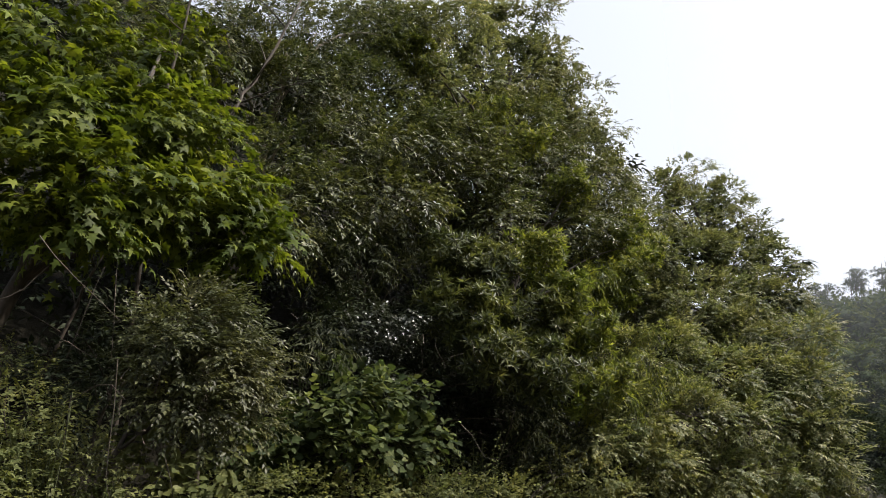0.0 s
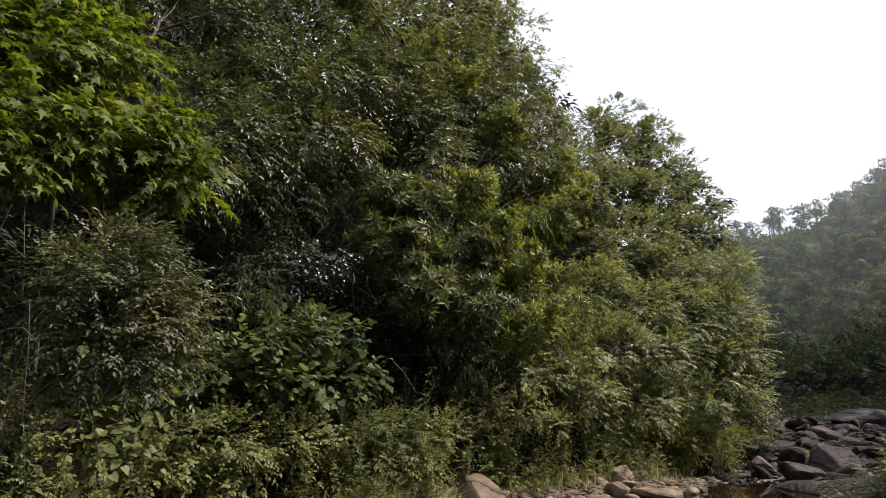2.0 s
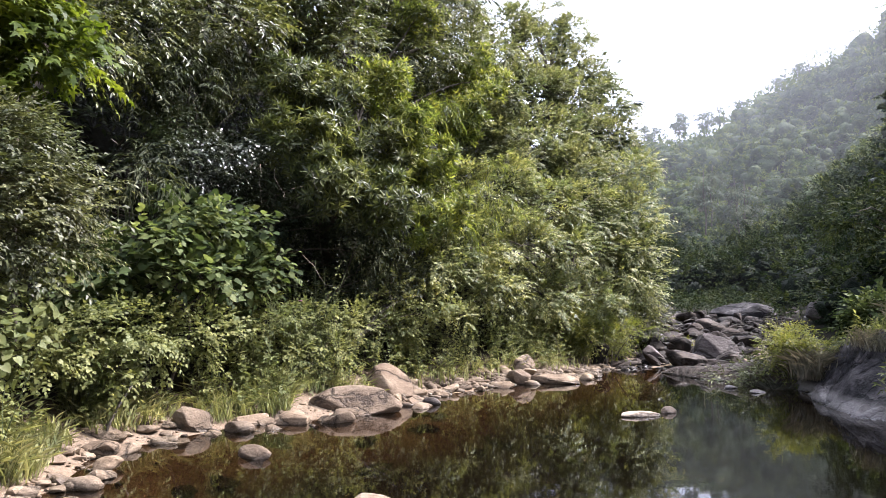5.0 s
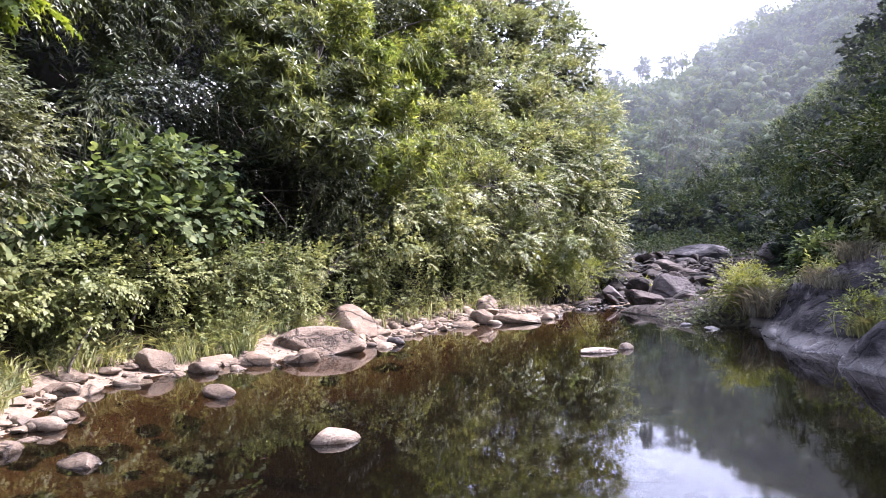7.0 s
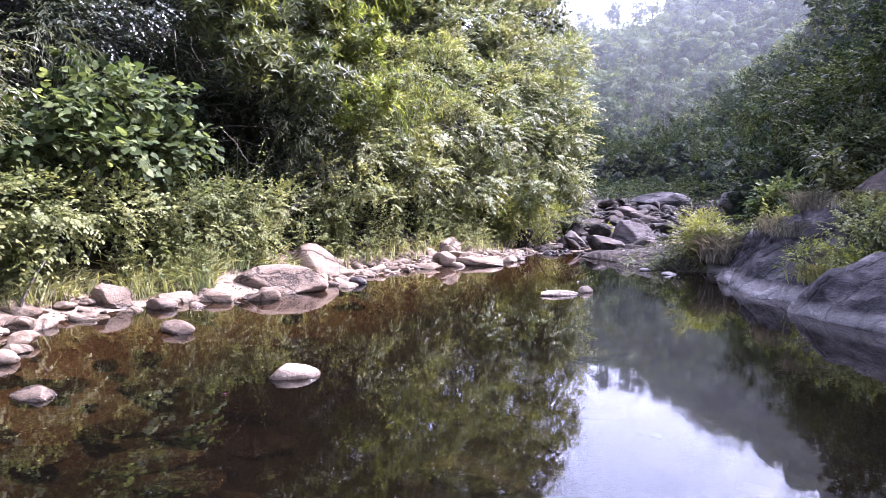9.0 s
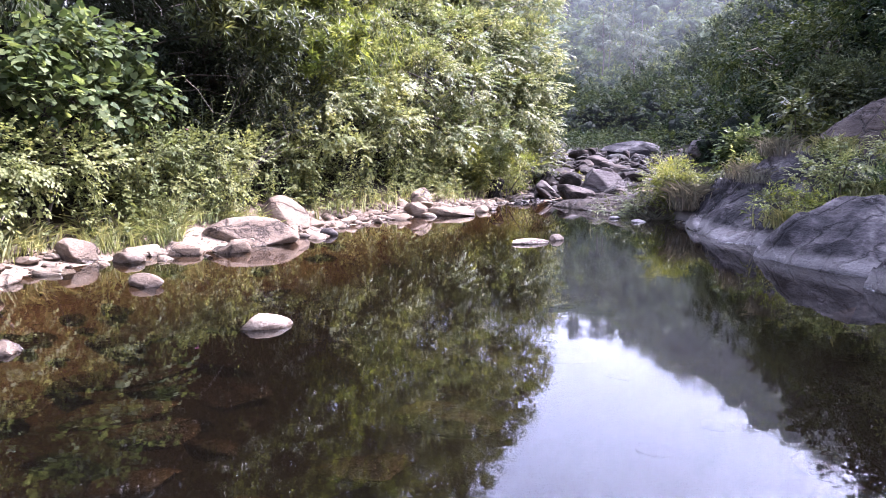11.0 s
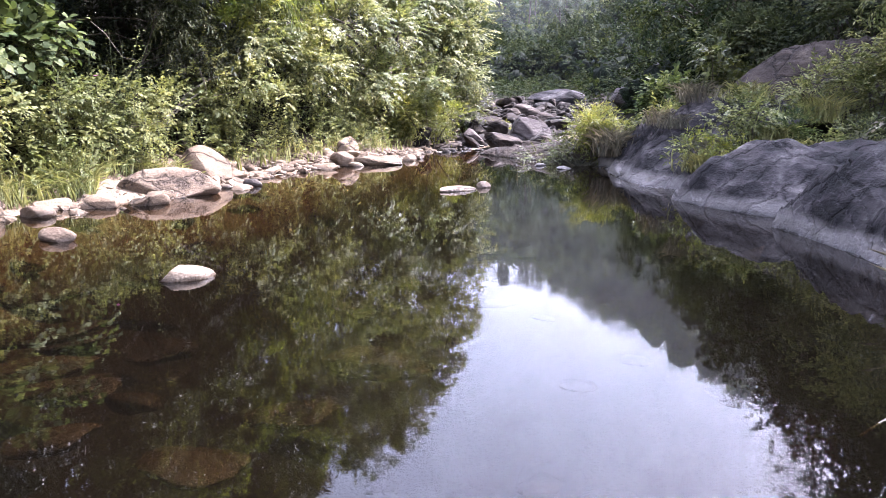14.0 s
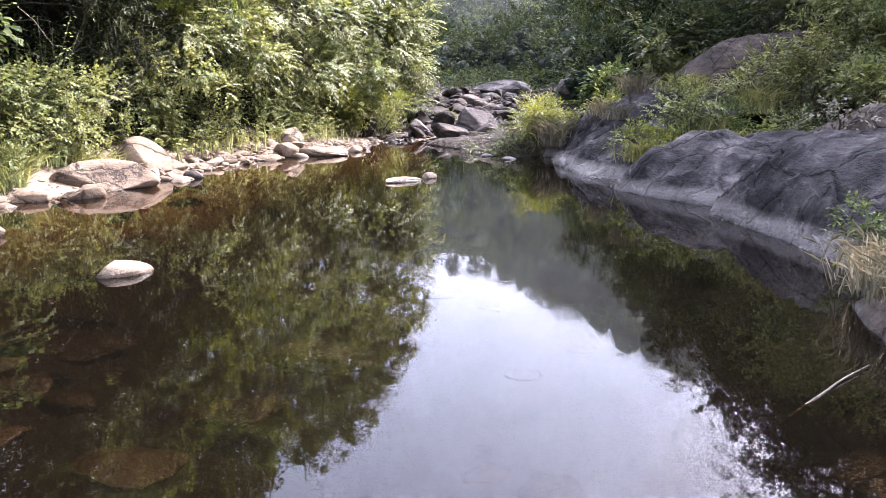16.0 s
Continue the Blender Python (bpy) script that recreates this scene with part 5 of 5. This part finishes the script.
shrub("broadleaf_shrub", "tall open shrub with large pale green leaves", 8.3, 15.5, .75, 1.9, LEAF_HEART, 22, 6, .3, .12, .075, "oval", lumps=8)
shrub("broadleaf_shrub", "tall open shrub with large olive leaves", 9.7, 15.9, .75, 2.2, LEAF_OLIVE, 22, 6, .3, .12, .075, "oval", lumps=8)
shrub("broadleaf_shrub", "tall shrub with large dark green leaves", 11.2, 17.2, .9, 2.4, LEAF_HILLTOP, 24, 6, .34, .13, .085, "oval", lumps=8)
shrub("river_bush", "green bush behind the bedrock", 7.7, 14.5, .6, 1.2, LEAF_THICKET, 40, 7, .3, .11, .045)
shrub("rock_shrub", "small leafy shrub rooted in the rock", 6.95, 10.4, .34, .95, LEAF_THICKET, 50, 8, .22, .07, .034, lumps=7)
shrub("rock_shrub", "low yellowish bush on the bedrock", 6.35, 10.15, .38, .45, LEAF_SPRAY, 60, 8, .2, .07, .022)
shrub("rock_shrub", "green bush in a hollow of the rock", 7.7, 10.2, .45, .7, LEAF_HEART, 52, 8, .22, .07, .03)
shrub("rock_shrub", "green bush in a hollow of the rock", 8.1, 9.5, .45, .75, LEAF_THICKET, 52, 8, .22, .07, .032)
shrub("rock_shrub", "grey-green bush on the bedrock's top", 7.75, 8.75, .34, .5, LEAF_GREY, 46, 7, .22, .075, .03)
for x, y, h in ((7.2, 13.4, .55), (7.7, 12.9, .5), (8.4, 12.4, .7), (8.9, 11.9, .6), (7.6, 11.3, .4), (8.5, 10.9, .6)):
    shrub("rock_shrub", "straggling olive bush along the rock's crest", x, y, .36, h, LEAF_THICKET if h > .5 else LEAF_OLIVE, 46, 8, .22, .065, .028)
shrub("bank_shrub", "yellow-green shrub high on the bank", 9.4, 10.6, .8, 1.5, LEAF_THICKET, 30, 9, .3, .085, .036, lumps=9)
shrub("bank_shrub", "yellow-green shrub high on the bank", 10.4, 10.0, 1.0, 2.4, LEAF_THICKET, 26, 9, .34, .09, .038, lumps=10)
shrub("bank_shrub", "green shrub high on the bank", 9.3, 8.6, .7, 1.2, LEAF_THICKET, 34, 8, .3, .09, .04, lumps=7)
shrub("bank_shrub", "yellow-green shrub high on the bank", 11.0, 8.0, 1.1, 2.6, LEAF_THICKET, 24, 9, .36, .09, .04, lumps=10)
shrub("bank_shrub", "green shrub over the brown rock", 12.2, 11.2, 1.3, 3.0, LEAF_THICKET, 20, 9, .38, .1, .042, lumps=10)
shrub("bank_shrub", "dark green shrub behind the brown rock", 12.2, 14.4, 1.2, 2.6, LEAF_HILLTOP, 16, 8, .4, .13, .055, lumps=8)
shrub("bank_shrub", "dark green shrub behind the brown rock", 13.2, 12.6, 1.3, 3.0, LEAF_HILLTOP, 14, 8, .4, .13, .055, lumps=8)
shrub("bank_shrub", "dark green shrub behind the brown rock", 11.3, 16.0, 1.1, 2.0, LEAF_HILLTOP, 18, 8, .4, .13, .055, lumps=8)
shrub("withered_shrub", "withered shrub with pale dry leaves on the rock", 7.75, 8.0, .26, .45, DRY_LEAF, 10, 4, .18, .07, .045, "oval", lumps=4)
shrub("water_edge_bush", "small leafy bush on the near rock", 5.0, 4.55, .26, .3, LEAF_HEART, 80, 7, .15, .055, .026)


def tuft(name, label, x, y, r, n, h, mat, seed, lean=.4, width=.0045):
    g = np.random.default_rng(seed)
    q = np.column_stack([g.normal(0, r * .5, n), g.normal(0, r * .5, n), np.full(n, -.05)])
    ob = new(name, np_mesh(name, *blades(q, h, width, lean, seed), mat, False))
    ob.location = (x, y, rock_top(x, y))
    return tagged(ob, label, "grass", kind="stuff")


for k, (x, y, _, r, n, h, mt) in enumerate([
        (5.75, 14.3, 0, .4, 420, .7, STRAW), (6.2, 13.7, 0, .4, 420, .65, STRAW), (5.3, 14.9, 0, .4, 260, .5, STRAW), (6.75, 12.9, 0, .3, 180, .4, STRAW),
        (7.3, 12.6, 0, .4, 300, .45, STRAW), (6.7, 12.2, 0, .35, 240, .35, STRAW), (7.9, 11.9, 0, .45, 300, .4, GRASS), (6.6, 11.3, 0, .3, 200, .3, STRAW), (6.2, 10.3, 0, .35, 300, .4, GRASS), (6.7, 10.8, 0, .3, 200, .4, STRAW), (7.3, 10.3, 0, .4, 260, .4, GRASS), (7.6, 9.7, 0, .45, 300, .4, GRASS),
        (7.1, 9.3, 0, .4, 240, .3, GRASS), (4.15, 3.6, 0, .35, 420, .34, STRAW), (4.5, 4.0, 0, .35, 360, .34, STRAW), (4.0, 3.2, 0, .3, 300, .3, STRAW), (8.3, 10.6, 0, .5, 300, .5, GRASS)]):
    tuft("grass_tuft", "dry straw-coloured grass tuft on the rock" if mt is STRAW else "green grass tuft on the rock", x, y, r * .85, n, h * .75, mt, 400 + k)

# ---- wooded hills ----
def polar(x, y):
    return np.hypot(x, y), np.degrees(np.arctan2(x, y))


def domes(x, y, cell, seed):
    """Height of a rounded dome pattern, one dome of its own size in each cell."""
    ix, iy = np.floor(x / cell), np.floor(y / cell)
    best = np.zeros_like(x)
    for dx in (-1, 0, 1):
        for dy in (-1, 0, 1):
            jx, jy = ix + dx, iy + dy
            u = np.modf(np.abs(np.sin(jx * 12.9898 + jy * 78.233 + seed) * 43758.5453))[0]
            v = np.modf(np.abs(np.sin(jx * 39.3468 + jy * 11.135 + seed * 1.7) * 24634.6345))[0]
            w = np.modf(np.abs(np.sin(jx * 73.156 + jy * 52.235 + seed * 2.3) * 35412.1234))[0]
            d2 = ((x - (jx + u) * cell) ** 2 + (y - (jy + v) * cell) ** 2) / (cell * (.5 + .42 * w)) ** 2
            best = np.maximum(best, cell * (.3 + .75 * w * u + .25 * v) * np.sqrt(np.clip(1 - d2, 0, 1)) ** .8)
    return best


def canopy_top(x, y, cell, seed):
    """Top of a closed forest canopy: crowns of mixed size with knobs on them, low at the river's edge."""
    tall = (domes(x, y, cell, seed) + .3 * domes(x + 3.1, y - 1.7, cell * 1.9, seed + 3)) * (.3 + .7 * sstep(2.6, 8.0, -signed(RIGHT_BANK, x, y)))
    return ground_height(x, y) + tall * 1.3 + .5 * domes(x, y + tall, cell * .36, seed + 7) + .3 * vnoise(np.stack([x * 1.7, y * 1.7, tall * 1.7], -1), 5)


def canopy(name, label, az, rr, cell, ok, count, radius, per, leaf, mat, seed, body, rise=0.0):
    """A wooded hillside: a knobby canopy sheet with leafy crowns standing out of it."""
    g = np.random.default_rng(seed)
    A, Q = np.meshgrid(np.radians(az), rr)
    x, y = (Q * np.sin(A)).ravel(), (Q * np.cos(A)).ravel()
    v = np.stack([x, y, canopy_top(x, y, cell, seed) + rise * sstep(rr[0], rr[0] * 1.06, np.hypot(x, y))], -1)
    k = len(az)
    i = np.arange((len(rr) - 1) * k).reshape(-1, k)[:, :-1].ravel()
    f = np.concatenate([np.stack([i, i + k, i + k + 1], -1), np.stack([i, i + k + 1, i + 1], -1)])
    keep = ok(x, y)
    f = f[keep[f].all(1)]
    at = v[f[g.integers(0, len(f), count), 0]]
    size = radius * np.clip(np.exp(g.normal(0, .3, count)), .55, 1.6) * np.hypot(at[:, 0], at[:, 1]) / rr[len(rr) // 2]
    far = np.hypot(at[:, 0], at[:, 1])
    # each crown's dense lumpy body
    iv, jf = ICO[3 if rr[0] < 70 else 2]
    q = (iv[None] + g.uniform(0, 90, (count, 1, 3))).reshape(-1, 3)
    lump = 1 + .45 * vnoise(q * 1.7, seed) + .32 * vnoise(q * 4.1, seed + 1)
    core = iv[None] * (lump.reshape(count, -1) * ((.62 if rr[0] < 70 else .68) * size)[:, None])[..., None] * np.array([1, 1, .9]) + (at - np.array([0, 0, 1]) * (size * (.6 if rr[0] < 70 else .4))[:, None])[:, None]
    bodies = (jf[None] + (np.arange(count) * len(iv))[:, None, None]).reshape(-1, 3)
    tagged(new("tree_crowns", np_mesh("tree_crowns", core.reshape(-1, 3), bodies, body)), "rounded crowns of the hill forest", "woods", kind="stuff")
    mid = rr[len(rr) // 2]
    tufts = []
    for near, past in zip((0, .72, .9, 1.12), (.72, .9, 1.12, 9)):
        pick = (far >= near * mid) & (far < past * mid)
        if pick.any():
            k = float(far[pick].mean()) / mid
            b, w = shell([(p[0], p[1], p[2] - r * .25, r) for p, r in zip(at[pick], size[pick])], per / k ** 2, .9, .7, .45)
            tufts.append(sprays(b, w, 6, radius * .3 * k, leaf * k, leaf * .5 * k, .15, 60, .2))
    tuft_mesh = join(tufts)
    # Lowered dark sheet stands in for the shade in gaps between crowns.
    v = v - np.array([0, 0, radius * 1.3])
    tagged(new("gap_shade_sheet", np_mesh("gap_shade_sheet", v, f, CROWN_NEAR)), "dark sheet below the tree crowns standing for shade in the gaps", "woods", kind="stuff")
    tagged(new(name, np_mesh(name, *tuft_mesh, mat, False)), label, "woods", kind="stuff")


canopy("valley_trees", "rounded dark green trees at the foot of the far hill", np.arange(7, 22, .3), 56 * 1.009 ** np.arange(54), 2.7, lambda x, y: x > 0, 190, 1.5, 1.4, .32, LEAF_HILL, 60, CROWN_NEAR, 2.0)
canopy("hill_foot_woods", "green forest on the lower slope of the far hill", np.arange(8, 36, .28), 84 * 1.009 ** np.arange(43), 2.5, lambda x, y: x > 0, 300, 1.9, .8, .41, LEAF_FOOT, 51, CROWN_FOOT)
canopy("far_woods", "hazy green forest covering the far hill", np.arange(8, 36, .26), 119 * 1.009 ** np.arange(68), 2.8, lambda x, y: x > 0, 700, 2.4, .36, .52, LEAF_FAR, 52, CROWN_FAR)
rest = scatter(2600, -230, 230, -230, 230, lambda x, y: (polar(x, y)[0] > 45) & ((polar(x, y)[1] < 3) | (polar(x, y)[1] > 62)) & (ground_height(x, y) > 3), 53)
b, w = shell([(x, y, z + 3.0, 5.5) for x, y, z in rest[:260]], .06, .9, .8)
tagged(new("valley_woods", np_mesh("valley_woods", *sprays(b, w, 4, 2.4, 2.6, 1.6), LEAF_FAR, False)), "forest on the valley's other slopes", "woods", kind="stuff")
canopy("hillside_woods", "forest on the near hillside, coloured dark for its shade", np.arange(14, 64, .42), 24 * 1.0125 ** np.arange(104), 2.1,
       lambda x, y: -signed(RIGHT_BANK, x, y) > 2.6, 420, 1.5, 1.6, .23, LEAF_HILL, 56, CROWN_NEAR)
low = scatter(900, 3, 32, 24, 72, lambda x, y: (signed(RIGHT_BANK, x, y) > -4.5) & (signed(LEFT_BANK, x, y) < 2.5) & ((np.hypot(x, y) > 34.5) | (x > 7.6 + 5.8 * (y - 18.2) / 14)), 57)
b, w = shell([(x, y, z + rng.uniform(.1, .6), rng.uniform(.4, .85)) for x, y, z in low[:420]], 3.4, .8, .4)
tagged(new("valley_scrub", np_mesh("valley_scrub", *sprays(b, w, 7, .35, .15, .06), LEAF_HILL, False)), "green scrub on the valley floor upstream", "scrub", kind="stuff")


def pine(az, r, h, seed):
    g = np.random.default_rng(seed)
    x, y = r * math.sin(radians(az)), r * math.cos(radians(az))
    z = gh(x, y)
    root = thing("pine_tree", x, y, z, "tall thin pine with a flat open crown", "tree", "pines on the far hill")
    lean = g.normal(0, .5, 2)
    line = bend((0, 0, -.5), (lean[0], lean[1], h), 0, 6, .3, seed)
    part("trunk", np_mesh("trunk", *tube(line, np.linspace(.16, .05, 6), 5), BARK), root)
    ms = []
    for k in range(6):
        t = g.uniform(.55, 1.0)
        p = line[int(t * 5)] + np.array([g.normal(0, 1.1), g.normal(0, 1.1), 0])
        ms.append((*p, g.uniform(.8, 1.3)))
        part("limb", np_mesh("limb", *tube(bend(line[int(t * 5) - 1], p, .1, 4), np.linspace(.06, .02, 4), 4), BARK), root)
    bb, ww = shell(ms, 2.6, .4, .3)
    part("crown", np_mesh("crown", *sprays(bb, ww, 5, .5, .45, .17), LEAF_PINE_HAZED, False), root)


for k, (az, h) in enumerate([(13.2, 5), (13.8, 4.5), (15.4, 6), (15.8, 7), (16.3, 6.5), (17.3, 7), (17.8, 6), (18.6, 7), (19.0, 6.5), (20.2, 5), (22.4, 6), (22.8, 8), (23.2, 7.5), (24.0, 6), (24.6, 8), (25.0, 7), (26.2, 6)]):
    pine(az, 190 + (k % 3) * 3, h + 3.5, 600 + k)
for k, (az, r, h) in enumerate([(17.3, 112, 12), (17.8, 118, 11), (19.8, 105, 12), (20.3, 110, 10)]):
    pine(az, r, h, 650 + k)


def hill_tree(x, y, h, r, seed, mat):
    g = np.random.default_rng(seed)
    z = gh(x, y)
    ms = [(x + g.normal(0, r * .5), y + g.normal(0, r * .5), z + h * g.uniform(.35, 1.0), r * g.uniform(.45, .7)) for _ in range(10)]
    tree("hillside_tree", "tall dark leafy tree on the hillside", (x, y), ms, mat, 1.0 if y > 45 else 2.6, 9, .5, .34 if y > 45 else .135, .15 if y > 45 else .06, girth=.16)


# Trees at (13.2, 7.2), (13.6, 4.4), (15.0, 12.6), (12.6, 1.6): unseen, added to shade the bank.
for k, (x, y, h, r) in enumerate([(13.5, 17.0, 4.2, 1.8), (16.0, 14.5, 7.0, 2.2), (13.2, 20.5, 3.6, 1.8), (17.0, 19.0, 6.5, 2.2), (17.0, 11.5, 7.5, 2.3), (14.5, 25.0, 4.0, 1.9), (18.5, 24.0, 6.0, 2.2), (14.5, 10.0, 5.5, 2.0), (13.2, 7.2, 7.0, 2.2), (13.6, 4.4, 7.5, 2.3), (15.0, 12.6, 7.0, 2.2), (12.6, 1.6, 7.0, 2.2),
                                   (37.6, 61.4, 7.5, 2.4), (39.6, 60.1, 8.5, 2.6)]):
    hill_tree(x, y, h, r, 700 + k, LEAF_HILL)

# ---- translucent sheets standing in for haze between the hills ----
def haze_material(density):
    m, n, l = material("haze_sheet")
    geo = n.new("ShaderNodeNewGeometry")
    sep = n.new("ShaderNodeSeparateXYZ")
    l.new(geo.outputs["Position"], sep.inputs[0])
    drift = noise_node(n, l, geo.outputs["Position"], 0.018, 3, 0.5, (1, 1, 2.2))
    top = n.new("ShaderNodeMapRange")
    top.inputs["From Min"].default_value, top.inputs["From Max"].default_value = 75, 118
    top.inputs["To Min"].default_value, top.inputs["To Max"].default_value = 1, 0
    l.new(sep.outputs["Z"], top.inputs["Value"])
    low = n.new("ShaderNodeMapRange")
    low.inputs["From Min"].default_value, low.inputs["From Max"].default_value = 4, 40
    low.inputs["To Min"].default_value, low.inputs["To Max"].default_value = density * 0.6, density * 2.6
    l.new(sep.outputs["Z"], low.inputs["Value"])
    a = n.new("ShaderNodeMath")
    a.operation = "MULTIPLY"
    l.new(top.outputs[0], a.inputs[0])
    l.new(low.outputs[0], a.inputs[1])
    b = n.new("ShaderNodeMath")
    b.operation = "MULTIPLY"
    l.new(drift.outputs["Fac"], b.inputs[0])
    l.new(a.outputs[0], b.inputs[1])
    clear = n.new("ShaderNodeBsdfTransparent")
    drops = n.new("ShaderNodeBsdfTranslucent")
    drops.inputs["Color"].default_value = (.86, .92, 1.0, 1)
    mx = n.new("ShaderNodeMixShader")
    l.new(b.outputs[0], mx.inputs[0])
    l.new(clear.outputs[0], mx.inputs[1])
    l.new(drops.outputs[0], mx.inputs[2])
    out = n.new("ShaderNodeOutputMaterial")
    l.new(mx.outputs[0], out.inputs["Surface"])
    return m


# The two nearest sheets are thinner, added to lift the near hill's darks.
HAZE_THIN, HAZE_SKIN = haze_material(0.004), haze_material(0.018)
for r in (31, 48, 80, 98, 117, 142, 168):
    az = np.radians(np.linspace(4 if r > 60 else 12, 60, 29))
    low_edge = np.stack([r * np.sin(az), r * np.cos(az), 0 * az - 4], -1)
    q = np.arange(28)
    tagged(new("haze_sheet", np_mesh("haze_sheet", np.concatenate([low_edge, low_edge + np.array([0, 0, 122])]), np.stack([q, q + 1, q + 30, q + 29], -1), HAZE_SKIN if r > 60 else HAZE_THIN)),
           "thin translucent sheet standing in for haze over the hills", "mist", kind="stuff")

# ---- in the pool ----
bed = np.random.default_rng(77)
BEDSTONES = [np_mesh("bed_stone", stone_shape(800 + k, 2, 5, .1)[0], ICO[2][1], ROCK_DARK) for k in range(6)]
for k in range(55):
    x, y = bed.uniform(-3.6, 3.5), bed.uniform(2.2, 13)
    if signed(LEFT_BANK, np.array([x]), np.array([y]))[0] > -.2:
        continue
    s = float(np.clip(.2 * np.exp(bed.normal(0, .5)), .08, .5))
    ob = new("bed_stone", BEDSTONES[k % 6])
    z = min(gh(x, y) + s * .02, -.12 - s * .45)
    ob.matrix_basis = pose(x, y, z, 0, 0, bed.uniform(0, 360)) @ Matrix.Diagonal((s * 1.4, s, s * .22, 1))
    tagged(ob, "brown stone lying under water", "stone", "stones on the stream bed")

bed_mesh = [np_mesh("bed_slab", stone_shape(820 + k, 3, 4, .14)[0], ICO[3][1], ROCK_BED) for k in range(6)]
for x, y, a, b_, r in ((-1.43, 4.52, .36, .2, -8), (-.56, 3.42, .3, .19, -12), (-1.0, 4.2, .22, .12, -25), (-1.3, 3.8, .26, .14, 5), (-1.95, 5.62, .58, .2, 3), (-2.28, 6.73, .46, .2, -4),
                       (-1.26, 8.65, .28, .11, 30), (-2.35, 7.0, .3, .14, 10), (-.1, 3.9, .3, .17, 20), (.5, 4.6, .42, .26, -25), (-1.75, 4.9, .4, .2, 25), (-1.3, 7.2, .5, .22, 12),
                       (-3.0, 6.1, .32, .15, -10), (-2.6, 5.0, .34, .17, 15), (-2.9, 8.0, .3, .14, -30)):
    ob = new("bed_slab", bed_mesh[int(a * 20) % 6])
    ob.matrix_basis = pose(x, y, max(gh(x, y) + .03, -.32), 3, -3, r) @ Matrix.Diagonal((a, b_, .07, 1))
    tagged(ob, "broad flat brown stone lying under water", "stone", "slabs on the stream bed")

vv, fa = tube(bend((2.43, 2.56, -.02), (3.25, 2.92, .012), .01, 8, .012, 3), np.linspace(.008, .004, 8), 6)
tagged(new("floating_stick", np_mesh("floating_stick", vv, fa, ROCK_EARTH)), "thin pale dead stick poking out of the water", "stick")
